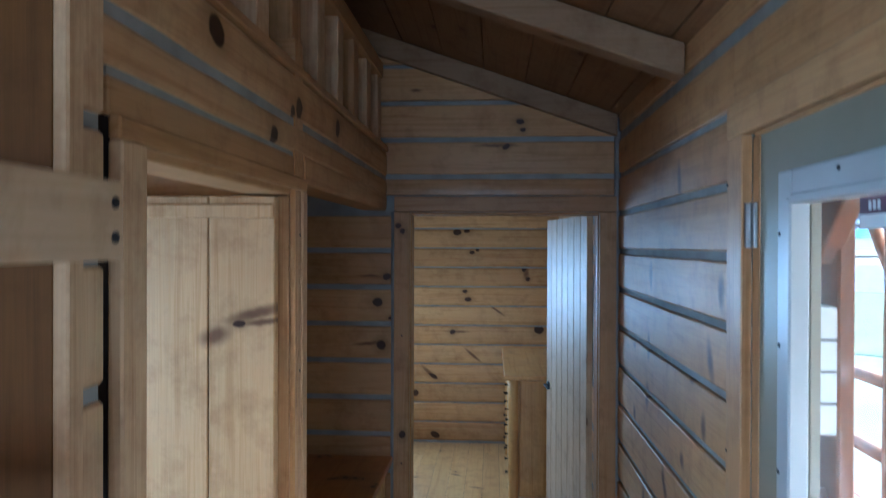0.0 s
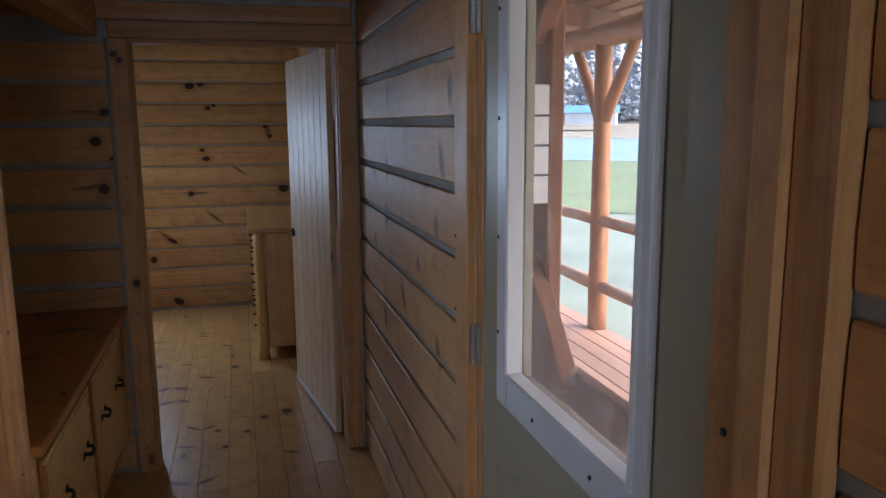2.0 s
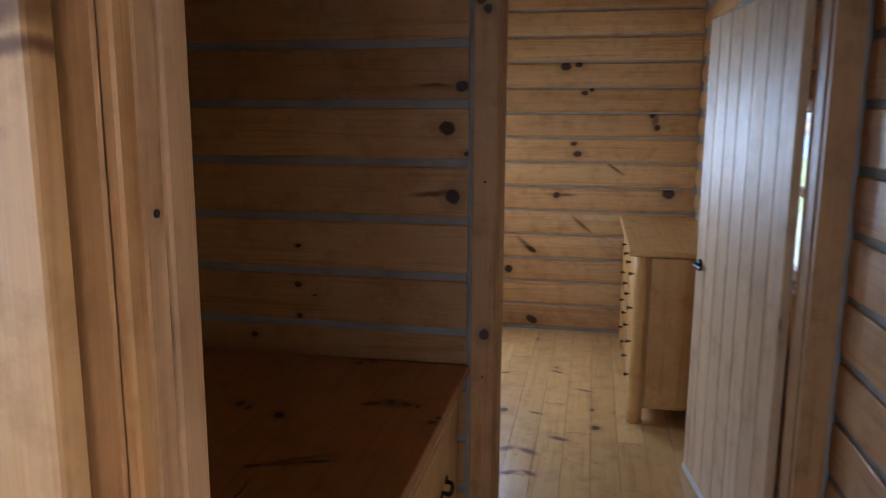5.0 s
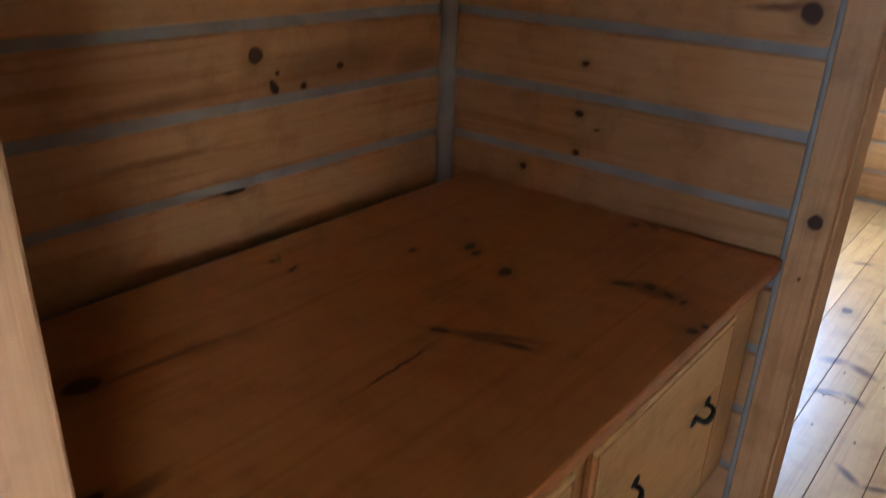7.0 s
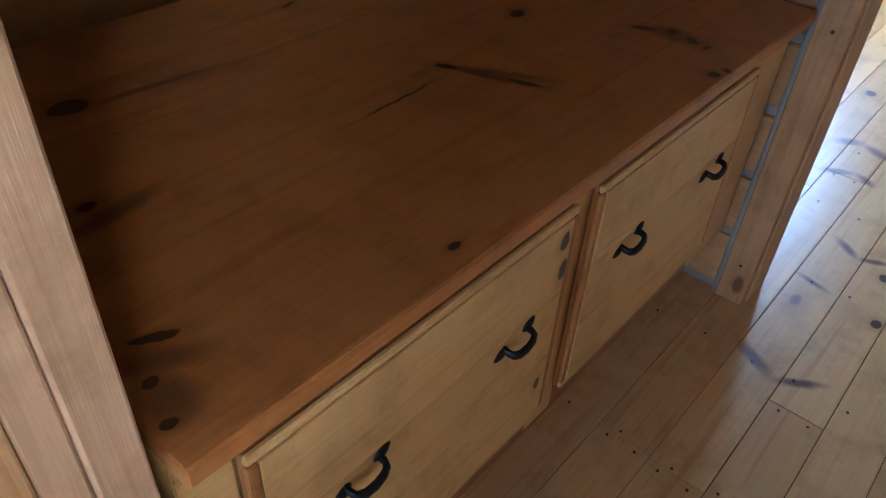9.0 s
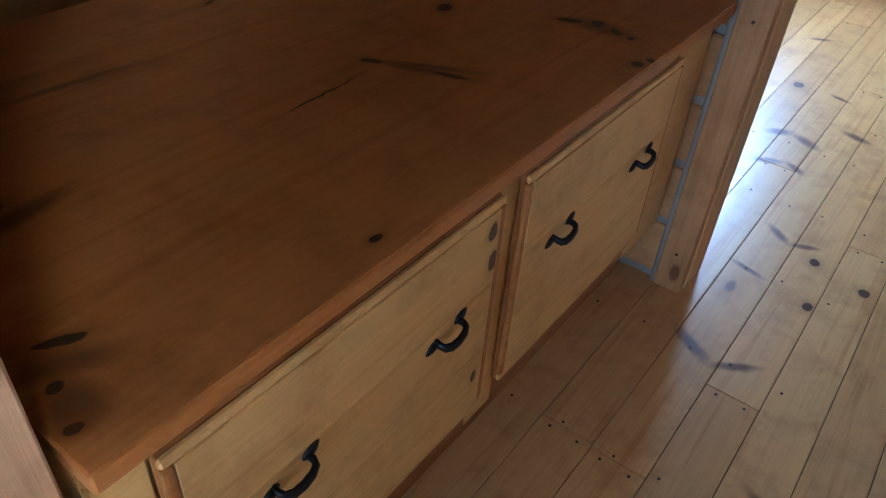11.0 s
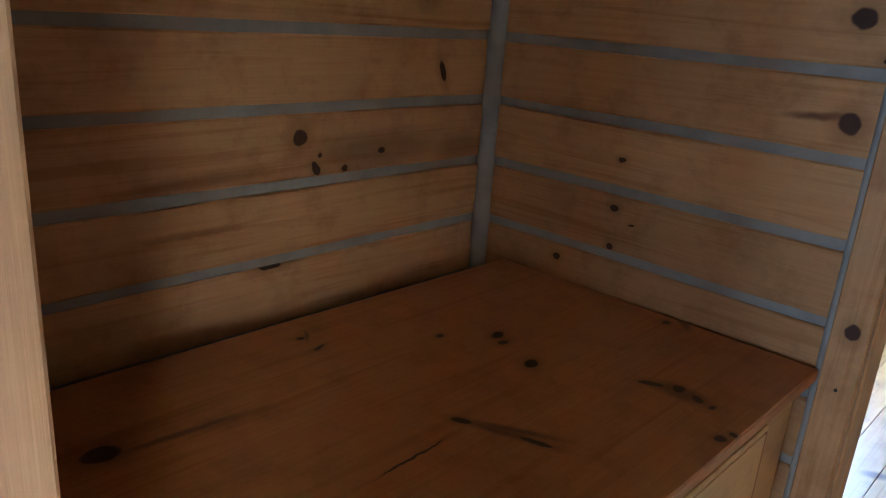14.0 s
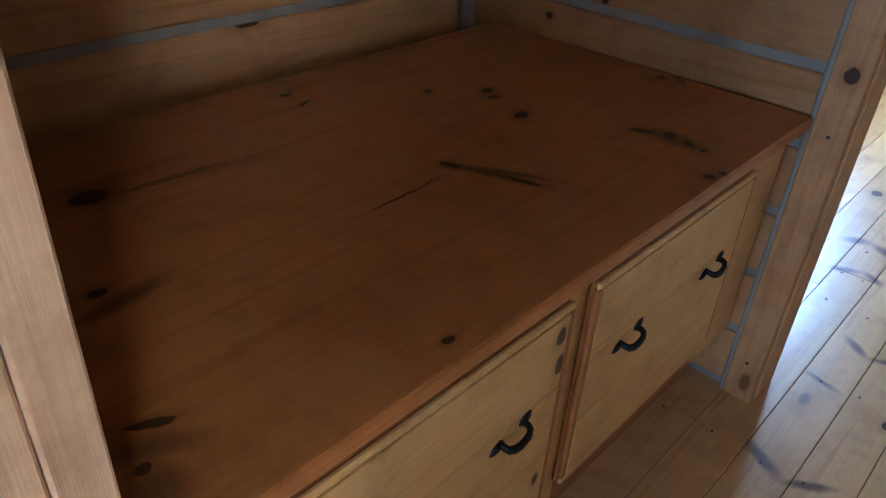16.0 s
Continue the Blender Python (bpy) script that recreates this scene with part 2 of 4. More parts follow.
FAR_KNOTS = kn("y", *[(6.88, *r) for r in (
    (-0.244, 1.889, 0.04, 0.028, 0), (-0.159, 1.901, 0.028, 0.02, 0), (-0.112, 1.709, 0.025, 0.018, 0), (-0.064, 1.732, 0.016, 0.014, 0),
    (0.352, 1.562, 0.018, 0.026, -30), (0.386, 1.474, 0.022, 0.02, 0), (-0.173, 1.361, 0.024, 0.016, 0), (-0.146, 1.29, 0.032, 0.02, 0),
    (-0.283, 0.997, 0.026, 0.022, 40), (0.485, 1.026, 0.045, 0.04, 0), (-0.455, 0.6, 0.045, 0.018, -30), (-0.615, 0.447, 0.03, 0.03, 0), (-0.437, 0.074, 0.045, 0.03, -30))])
FAR_STREAKS = kn("y", *[(6.88, *r) for r in (
    (0.111, 1.193, 0.09, 0.012, -35), (-0.1, 0.79, 0.11, 0.016, -40), (-0.49, 0.63, 0.1, 0.02, -40), (-0.24, 1.0, 0.12, 0.012, 0), (0.37, 1.53, 0.03, 0.07, 0))])
FLOOR_KNOTS = kn("z", *[(0.0, *r) for r in (
    (0.186, 4.235, 0.022, 0.028, 0), (0.308, 4.298, 0.03, 0.032, 0), (0.094, 4.065, 0.016, 0.02, 0), (-0.055, 4.113, 0.016, 0.02, 0),
    (-0.452, 5.31, 0.022, 0.03, 0), (0.029, 5.166, 0.022, 0.028, 0), (0.011, 5.4, 0.012, 0.02, 0), (-0.015, 3.9, 0.014, 0.02, 0))])
FLOOR_STREAKS = kn("z", *[(0.0, *r[:3], 1.35 * r[3], r[4]) for r in (
    (-0.205, 3.555, 0.075, 0.018, -32), (-0.09, 3.552, 0.07, 0.013, 35), (-0.385, 4.84, 0.06, 0.022, 35), (-0.285, 4.83, 0.07, 0.022, -30),
    (-0.148, 5.0, 0.06, 0.02, -15), (-0.18, 4.18, 0.06, 0.014, -40), (-0.1, 4.17, 0.05, 0.012, 25), (-0.035, 5.69, 0.07, 0.012, -20),
    (-0.2, 5.98, 0.06, 0.015, -30), (-0.2, 3.95, 0.06, 0.01, -15))])
FLOOR_STREAKS_2 = kn("z", *[(0.0, *r[:3], 1.35 * r[3], r[4]) for r in (
    (-0.35, 4.6, 0.06, 0.016, 30), (-0.26, 4.61, 0.05, 0.015, -35), (0.1, 3.2, 0.06, 0.014, -30), (0.18, 3.2, 0.06, 0.014, 32),
    (0.3, 3.75, 0.05, 0.012, -30), (0.36, 2.6, 0.06, 0.014, 30), (-0.28, 5.3, 0.05, 0.012, -20), (-0.52, 5.9, 0.06, 0.014, 30))])
WALL_STREAKS = kn("x", *[(0.653, *r) for r in (
    (3.027, 1.406, 0.03, 0.06, 0), (2.24, 1.47, 0.03, 0.075, -22), (2.147, 1.659, 0.03, 0.05, 0), (2.988, 1.665, 0.03, 0.06, 0),
    (2.582, 1.977, 0.03, 0.07, 0), (2.767, 0.978, 0.03, 0.07, -25), (3.108, 0.804, 0.03, 0.07, 0), (2.535, 1.126, 0.03, 0.03, 0),
    (3.299, 1.099, 0.03, 0.035, 0), (2.291, 0.903, 0.03, 0.06, -20), (3.05, 1.22, 0.035, 0.06, 0), (2.3, 1.28, 0.03, 0.05, 0))])
BEAM_KNOTS = kn("x", *[(-0.417, *r) for r in (
    (1.563, 2.165, 0.04, 0.03, 0), (2.135, 2.128, 0.03, 0.028, 0), (2.08, 2.11, 0.02, 0.015, 0), (2.611, 2.15, 0.03, 0.03, 0),
    (1.921, 2.027, 0.028, 0.024, 0), (1.449, 1.955, 0.012, 0.014, 0), (1.103, 2.012, 0.02, 0.028, 0))])
LEAF_KNOTS = kn("y", *[(2.06, *r) for r in ((-0.54, 1.58, 0.016, 0.01, 0), (-0.701, 1.908, 0.02, 0.014, 0), (-0.66, 0.945, 0.05, 0.014, 8), (-0.695, 0.862, 0.012, 0.006, 0))])
LEAF_STREAKS = kn("y", *[(2.06, *r) for r in ((-0.5, 1.605, 0.1, 0.018, 14), (-0.48, 1.585, 0.08, 0.01, 6), (-0.6, 1.55, 0.05, 0.03, 20), (-0.67, 0.96, 0.08, 0.035, 0))])

MAT = {
    "log_y": wood("pine_logs_along_the_wall", AGED, AGED_D, "y", 0.5, streaks=WALL_STREAKS, normal="x", wild=0.22, streak=0.95),
    "log_x": wood("pine_logs_of_the_gable", AGED, AGED_D, "x", 0.45, NOOK_KNOTS, NOOK_STREAKS, "y", wild=0.0, coat=0.06),
    "log_back": wood("pine_logs_of_the_nook", AGED, AGED_D, "y", 0.45, BACK_KNOTS, BACK_STREAKS, "x", wild=0.0, streak=0.5, coat=0.06),
    "log_far": wood("pine_log_siding", (0.66, 0.44, 0.22), (0.5, 0.28, 0.115), "x", 0.5, FAR_KNOTS, FAR_STREAKS, "y", wild=0.0, coat=0.04),
    "beam": wood("pine_loft_beam", PINE, PINE_D, "y", 0.5, BEAM_KNOTS, (), "x", wild=0.0, vary=0.12),
    "floor": wood("varnished_pine_floor", (0.68, 0.465, 0.23), (0.5, 0.29, 0.115), "y", 0.34, FLOOR_KNOTS, [*FLOOR_STREAKS, *FLOOR_STREAKS_2], "z", wild=0.16, vary=0.2, coat=0.25, bump=0.12, streak=0.95),
    "counter": wood("varnished_pine_top", (0.5, 0.235, 0.08), (0.38, 0.155, 0.045), "y", 0.36, [*COUNTER_KNOTS, *COUNTER_KNOTS_2], COUNTER_STREAKS, "z", wild=0.0, streak=0.8, vary=0.0, coat=0.12, bump=0.1),
    "drawer": wood("clear_pine_drawer", (0.76, 0.54, 0.25), (0.66, 0.43, 0.17), "y", 0.36, wild=0.0, vary=0.05, coat=0.25, bump=0.1,
                   knots=kn("x", (-0.39, 2.826, 0.672, 0.012, 0.016, 0), (-0.39, 2.835, 0.613, 0.012, 0.02, 0), (-0.39, 2.82, 0.37, 0.008, 0.014, 0)), normal="x"),
    "edge": wood("oiled_pine_edge", (0.50, 0.26, 0.1), (0.36, 0.16, 0.05), "y", 0.36, wild=0.1, coat=0.25),
    "trim_z": wood("pine_trim_upright", (0.58, 0.37, 0.19), (0.42, 0.225, 0.09), "z", 0.45, kn("y", (3.715, -0.363, 1.866, 0.014, 0.013, 0), (3.715, -0.344, 1.84, 0.012, 0.014, 0), (3.715, -0.341, 0.885, 0.016, 0.02, 0)), normal="y", wild=0.12),
    "trim_x": wood("pine_trim_across", (0.58, 0.37, 0.19), (0.42, 0.225, 0.09), "x", 0.45, wild=0.12),
    "trim_y": wood("pine_trim_level", (0.60, 0.39, 0.2), (0.44, 0.245, 0.1), "y", 0.45, wild=0.1),
    "pale_z": wood("pale_sawn_pine", (0.68, 0.50, 0.31), (0.52, 0.33, 0.17), "z", 0.55, wild=0.06, vary=0.1),
    "pale_y": wood("pale_sawn_pine_rail", (0.70, 0.55, 0.36), (0.56, 0.38, 0.2), "y", 0.55, wild=0.06, vary=0.1),
    "leaf": wood("pine_door_boards", (0.66, 0.46, 0.26), (0.52, 0.32, 0.15), "z", 0.48, LEAF_KNOTS, LEAF_STREAKS, "y", wild=0.0, vary=0.1),
    "leaf_far": wood("pine_door_boards_pale", (0.68, 0.53, 0.36), (0.52, 0.35, 0.2), "z", 0.45, wild=0.3, vary=0.12),
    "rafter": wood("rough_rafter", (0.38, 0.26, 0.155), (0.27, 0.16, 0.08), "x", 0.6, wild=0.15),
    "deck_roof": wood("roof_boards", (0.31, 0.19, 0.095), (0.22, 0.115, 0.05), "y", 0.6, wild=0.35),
    # Bunk shade is put into this brown; the board itself is lighter.
    "shade_brown": wood("shade_darkened_panel", (0.18, 0.085, 0.026), (0.13, 0.058, 0.017), "z", 0.5, wild=0.0, vary=0.1),
    "dresser": wood("honey_pine", (0.66, 0.43, 0.19), (0.52, 0.29, 0.105), "z", 0.38, wild=0.1, coat=0.25),
    "dresser_y": wood("honey_pine_top", (0.66, 0.43, 0.2), (0.5, 0.28, 0.1), "y", 0.38, wild=0.2, coat=0.3),
    # Rough pale pine toned down; its weaker light is put into the colour.
    "frame_z": wood("dimmed_pine_door_post", (0.58, 0.40, 0.25), (0.42, 0.26, 0.14), "z", 0.6, wild=0.25, vary=0.15, bump=0.5),
    # Porch stain made darker: the door's shade is put into the colour.
    "screen_wood": wood("shade_darkened_screen_door", (0.3, 0.125, 0.055), (0.2, 0.075, 0.03), "z", 0.5, wild=0.15),
    "porch": wood("stained_cedar", (0.40, 0.215, 0.12), (0.28, 0.13, 0.07), "z", 0.55, wild=0.2),
    # Stained cedar greyed: haze seen through the door glass is put into it.
    "porch_y": wood("haze_greyed_cedar_rail", (0.44, 0.27, 0.18), (0.32, 0.18, 0.11), "y", 0.55, wild=0.15),
    "decking": wood("porch_deck_boards", (0.46, 0.30, 0.22), (0.36, 0.22, 0.15), "y", 0.6, wild=0.08),
    "chink": plain("grey_chinking", (0.33, 0.31, 0.275), 0.75, scale=9, amount=0.3, bump=0.3),
    "steel_door": plain("beige_painted_steel", (0.28, 0.24, 0.16), 0.42, scale=3, amount=0.1, bump=0.04),
    "vinyl": plain("white_vinyl_frame", (0.5, 0.5, 0.5), 0.35, scale=4, amount=0.08, bump=0.03),
    "nickel": plain("brushed_nickel", (0.55, 0.54, 0.52), 0.35, 1.0, amount=0.2),
    "iron": plain("black_iron", (0.012, 0.012, 0.013), 0.45, 0.4, amount=0.4),
    "screw": plain("dark_screw", (0.035, 0.03, 0.03), 0.5, 0.6, amount=0.3),
    "paper": plain("white_paper", (0.75, 0.76, 0.76), 0.6, amount=0.05),
    "purple": plain("plum_print", (0.07, 0.008, 0.035), 0.5, amount=0.1),
    "dark": plain("dark_gap", (0.06, 0.035, 0.02), 0.8, amount=0.3),
    "grass": plain("frosted_winter_grass", (0.22, 0.25, 0.18), 0.9, scale=0.6, amount=0.35, bump=0.6),
    "verge": plain("green_lawn", (0.16, 0.2, 0.085), 0.9, scale=0.4, amount=0.3, bump=0.4),
    "field": plain("dry_field", (0.28, 0.24, 0.165), 0.9, scale=0.2, amount=0.3, bump=0.4),
    # The blue is the sky's reflection on wet tarmac, painted as base colour.
    "road": plain("sky_tinted_wet_road", (0.2, 0.29, 0.42), 0.5, scale=0.3, amount=0.12),
    "metal_roof": plain("blue_tarpaulin", (0.12, 0.28, 0.5), 0.5, scale=1, amount=0.2),
    "house_wall": plain("far_white_wall", (0.6, 0.6, 0.58), 0.7, scale=1, amount=0.15),
    "bark": plain("bark", (0.11, 0.09, 0.075), 0.9, scale=6, amount=0.4),
    # Pale blue-grey carries the distance haze in the trees' base colour.
    "leaves": plain("haze_tinted_winter_woods", (0.3, 0.32, 0.35), 0.9, scale=0.5, amount=0.2),
}
glass, gnt, gb = blank("window_glass", 0.0)
gb.inputs["Transmission Weight"].default_value, gb.inputs["IOR"].default_value = 1.0, 1.1
MAT["glass"] = glass

dusty, dnt, db = blank("dusty_door_glass", 0.0)
db.inputs["Transmission Weight"].default_value, db.inputs["IOR"].default_value = 1.0, 1.1
dgeo = dnt.nodes.new("ShaderNodeNewGeometry")
smear = node(dnt, "ShaderNodeTexNoise", Scale=22.0, Detail=5.0, Distortion=1.4)
dnt.links.new(dgeo.outputs["Position"], smear.inputs["Vector"])
veil = dnt.nodes.new("ShaderNodeBsdfTranslucent")
veil.inputs[0].default_value = (0.95, 0.95, 0.95, 1)
spread = dnt.nodes.new("ShaderNodeMixShader")
amount = dnt.nodes.new("ShaderNodeMapRange")
amount.inputs["From Min"].default_value, amount.inputs["From Max"].default_value = 0.55, 0.75
amount.inputs["To Min"].default_value, amount.inputs["To Max"].default_value = 0.02, 0.12
dnt.links.new(smear.outputs[0], amount.inputs["Value"])
dnt.links.new(amount.outputs[0], spread.inputs[0])
dnt.links.new(db.outputs[0], spread.inputs[1])
dnt.links.new(veil.outputs[0], spread.inputs[2])
dnt.links.new(spread.outputs[0], dnt.nodes["Material Output"].inputs["Surface"])
MAT["dusty"] = dusty

# ---- building blocks ----


def bar(bm, x0, x1, y0, y1, z0, z1, bevel=0.003, segments=1):
    """A squared timber with eased edges, added to bm."""
    got = bmesh.ops.create_cube(bm, size=1.0, matrix=Matrix.LocRotScale(((x0 + x1) / 2, (y0 + y1) / 2, (z0 + z1) / 2), None, (abs(x1 - x0), abs(y1 - y0), abs(z1 - z0))))
    if bevel:
        edges = {e for v in got["verts"] for e in v.link_edges}
        bmesh.ops.bevel(bm, geom=list(edges), offset=bevel, segments=segments, affect="EDGES", profile=0.6)
    return bm


def one(*span, bevel=0.003, segments=1):
    return bar(bmesh.new(), *span, bevel=bevel, segments=segments)


def part(name, bm, material, parent=None, label="", smooth=False):
    me = bpy.data.meshes.new(name)
    bm.normal_update()
    bm.to_mesh(me)
    bm.free()
    me.materials.append(MAT[material])
    if smooth:
        me.polygons.foreach_set("use_smooth", [True] * len(me.polygons))
    ob = new(name, me)
    if parent is not None:
        ob.parent = parent
    return tagged(ob, label)


def rod(bm, a, b, r0, r1=None, sides=12, rings=1, wobble=0.0, seed=0.0):
    """A round bar from a to b, tapered, with an uneven surface where wobble is given."""
    a, b = Vector(a), Vector(b)
    r1 = r0 if r1 is None else r1
    turn = (b - a).to_track_quat("Z", "Y").to_matrix()
    loops = []
    for i in range(rings + 1):
        f = i / rings
        loop = []
        for j in range(sides):
            ang = 2 * math.pi * j / sides
            r = r0 + (r1 - r0) * f
            r *= 1 + wobble * noise.noise((seed + 2.3 * math.cos(ang), 2.3 * math.sin(ang), f * 7 + seed))
            loop.append(bm.verts.new(a.lerp(b, f) + turn @ Vector((r * math.cos(ang), r * math.sin(ang), 0))))
        loops.append(loop)
    for p, q in zip(loops, loops[1:]):
        for j in range(sides):
            bm.faces.new((p[j], p[(j + 1) % sides], q[(j + 1) % sides], q[j]))
    bm.faces.new(loops[0][::-1])
    bm.faces.new(loops[-1])
    return bm


def group(name, label, category, kind="", grp="", at=(0, 0, 0)):
    ob = new(name)
    ob.location = at
    return tagged(ob, label, category, grp, kind)


def screw(parent, x, y, z, axis, r=0.0045):
    d = Vector([0.0015 if i == "xyz".index(axis[-1]) else 0 for i in range(3)]) * (-1 if axis[0] == "-" else 1)
    c = Vector((x, y, z))
    return part("screw", rod(bmesh.new(), c - d, c + d, r, r, 8), "screw", parent)


def log(axis, a0, a1, z0, z1, face, out, material, parent, depth=0.05, rounded=0.005, rough=0.003, name="log", top=None):
    """One hewn log of a wall: runs along axis from a0 to a1, its face at the given place, looking along out (+1 or -1)."""
    n = max(2, int(abs(a1 - a0) / 0.16))
    h = z1 - z0
    profile = [(depth, 0.0), (rounded * 0.9, 0.0), (rounded * 0.25, min(rounded * 0.8, h * 0.3)), (0.0, h * 0.35), (0.0, h * 0.65), (rounded * 0.25, h - min(rounded * 0.8, h * 0.3)), (rounded * 0.9, h), (depth, h)]
    bm = bmesh.new()
    rows = []
    for i in range(n + 1):
        a = a0 + (a1 - a0) * i / n
        row = []
        for k, (d, z) in enumerate(profile):
            p = Vector((a * 5.0, z0 * 31 + (k // 2) * 3.7, face * 3))
            dz = rough * noise.noise(p) if d < depth else 0
            dd = rough * noise.noise(p + Vector((9, 0, 0))) if d < depth else 0
            across = face - out * (d + dd + 0.001)
            zz = z0 + z + dz
            if top is not None:
                zz = min(zz, top(across if axis == "y" else a))
            row.append(bm.verts.new((across, a, zz) if axis == "y" else (a, across, zz)))
        rows.append(row)
    m = len(profile)
    for p, q in zip(rows, rows[1:]):
        for k in range(m):
            bm.faces.new((p[k], p[(k + 1) % m], q[(k + 1) % m], q[k]))
    bm.faces.new(rows[0][::-1])
    bm.faces.new(rows[-1])
    bmesh.ops.recalc_face_normals(bm, faces=bm.faces)
    return part(name, bm, material, parent)


PITCH, FIRST, JOINT = 0.1733, 0.016, 0.025
RIGHT, LEFT, END, BACK, FAR = 0.653, -0.417, 3.722, -1.385, 6.9
THICK = 0.12


def roof_z(x):
    return 2.272 + 0.35 * (RIGHT - x)


def courses(axis, a0, a1, z0, z1, face, out, material, parent, joint=JOINT, rounded=0.005, top=None):
    """Logs in the wall's courses between two heights."""
    k = -1
    while FIRST + k * PITCH < z1:
        low, high = FIRST + k * PITCH + joint / 2, FIRST + (k + 1) * PITCH - joint / 2
        low, high = max(low, z0), min(high, z1)
        if high - low > 0.02:
            log(axis, a0, a1, low, high, face, out, material, parent, rounded=rounded, top=top)
        k += 1


def cores(name, label, spans, material="chink"):
    """A wall's body, in blocks round its openings."""
    bm = bmesh.new()
    for s in spans:
        bar(bm, *s, bevel=0)
    ob = part(name, bm, material)
    return tagged(ob, label, "wall", kind="structure")


# ---- right-hand outer wall ----
R0, R1 = RIGHT + 0.016, RIGHT + THICK
DOOR_N, DOOR_F, DOOR_H = 0.93, 2.0, 2.06
WIN = (4.12, 4.86, 0.96, 1.60)
SWIN = (-1.6, -0.6, 1.0, 1.8)
LWIN = (5.1, 5.9, 0.95, 1.75)
FWIN = (-1.315, -0.865, 0.95, 1.8)
wall_right = cores("wall_right", "hewn pine log wall with grey chinking", [
    (R0, R1, -3.0, SWIN[0], -0.1, 2.55), (R0, R1, SWIN[1], DOOR_N, -0.1, 2.55), (R0, R1, SWIN[0], SWIN[1], -0.1, SWIN[2]), (R0, R1, SWIN[0], SWIN[1], SWIN[3], 2.55), (R0, R1, DOOR_N, DOOR_F, DOOR_H, 2.55), (R0, R1, DOOR_F, WIN[0], -0.1, 2.55),
    (R0, R1, WIN[0], WIN[1], -0.1, WIN[2]), (R0, R1, WIN[0], WIN[1], WIN[3], 2.55), (R0, R1, WIN[1], FAR + 0.12, -0.1, 2.55)])
courses("y", 2.06, 3.70, 0.0, 2.28, RIGHT, -1, "log_y", wall_right)
for a0, a1, low, high in ((-3.0, SWIN[0] - 0.06, 0.0, 2.28), (SWIN[1] + 0.06, 0.80, 0.0, 2.28), (SWIN[0] - 0.06, SWIN[1] + 0.06, 0.0, SWIN[2] - 0.07), (SWIN[0] - 0.06, SWIN[1] + 0.06, SWIN[3] + 0.07, 2.28)):
    courses("y", a0, a1, low, high, RIGHT, -1, "log_y", wall_right)
courses("y", 0.80, 2.06, 2.108, 2.28, RIGHT, -1, "log_y", wall_right)
log("y", -3.0, 3.70, 2.30, 2.42, RIGHT, -1, "log_y", wall_right)
courses("y", 3.85, WIN[0] - 0.07, 0.0, 2.4, RIGHT, -1, "log_far", wall_right, 0.02, 0.03)
courses("y", WIN[1] + 0.07, FAR, 0.0, 2.4, RIGHT, -1, "log_far", wall_right, 0.02, 0.03)
courses("y", WIN[0] - 0.07, WIN[1] + 0.07, 0.0, WIN[2] - 0.07, RIGHT, -1, "log_far", wall_right, 0.02, 0.03)
courses("y", WIN[0] - 0.07, WIN[1] + 0.07, WIN[3] + 0.07, 2.4, RIGHT, -1, "log_far", wall_right, 0.02, 0.03)

# ---- end wall with the bedroom opening ----
OL, OR_, OT = -0.309, 0.571, 1.93
E0, E1 = END + 0.013, END + THICK
wall_end = cores("wall_end", "pine log wall with grey chinking and a doorway", [
    (BACK - 0.1, OL, E0, E1, -0.1, 2.3), (OR_, RIGHT + 0.01, E0, E1, -0.1, 2.3), (OL, OR_, E0, E1, OT, 2.3), (BACK - 0.1, RIGHT + 0.01, E0 + 0.02, E1 - 0.02, 2.3, 3.3)])
courses("x", BACK + 0.03, -0.392, 0.0, 1.93, END, -1, "log_x", wall_end)
courses("x", BACK + 0.03, RIGHT - 0.012, 2.008, 3.3, END, -1, "log_x", wall_end, top=lambda x: roof_z(x) + 0.1)
part("corner_strip", rod(bmesh.new(), (BACK + 0.012, END - 0.008, 0), (BACK + 0.012, END - 0.008, 2.2), 0.026, 0.026, 10, 8, 0.08), "chink", wall_end, "grey caulked corner", True)
part("corner_strip", rod(bmesh.new(), (-0.388, END + 0.004, 0), (-0.388, END + 0.004, 1.93), 0.011, 0.011, 8, 8, 0.1), "chink", wall_end, "grey caulked joint", True)
part("corner_strip", rod(bmesh.new(), (RIGHT - 0.002, END + 0.0, 0), (RIGHT - 0.002, END + 0.0, 2.3), 0.014, 0.014, 8, 8, 0.1), "chink", wall_end, "grey caulked corner", True)

door_frame = group("door_frame", "pine casing round the bedroom doorway", "door frame", "structure")
TF = END - 0.012
part("casing", one(-0.383, OL, TF, TF + 0.03, 0.0, OT), "trim_z", door_frame)
part("casing", one(OR_, RIGHT - 0.004, TF, TF + 0.03, 0.0, OT), "trim_z", door_frame)
part("head_casing", one(-0.383, RIGHT - 0.004, TF - 0.001, TF + 0.03, OT + 0.001, 2.003), "trim_x", door_frame)
part("jamb", one(OL - 0.012, OL + 0.006, TF + 0.031, E1 + 0.012, 0.0, OT - 0.014), "trim_z", door_frame)
part("jamb", one(OR_ - 0.006, OR_ + 0.012, TF + 0.031, E1 + 0.012, 0.0, OT - 0.014), "trim_z", door_frame)
part("head_jamb", one(OL - 0.01, OR_ + 0.01, TF + 0.031, E1 + 0.012, OT - 0.013, OT + 0.006), "trim_x", door_frame)
for z in (0.12, 0.75, 1.35):
    screw(door_frame, -0.345, TF - 0.001, z, "-y", 0.004)

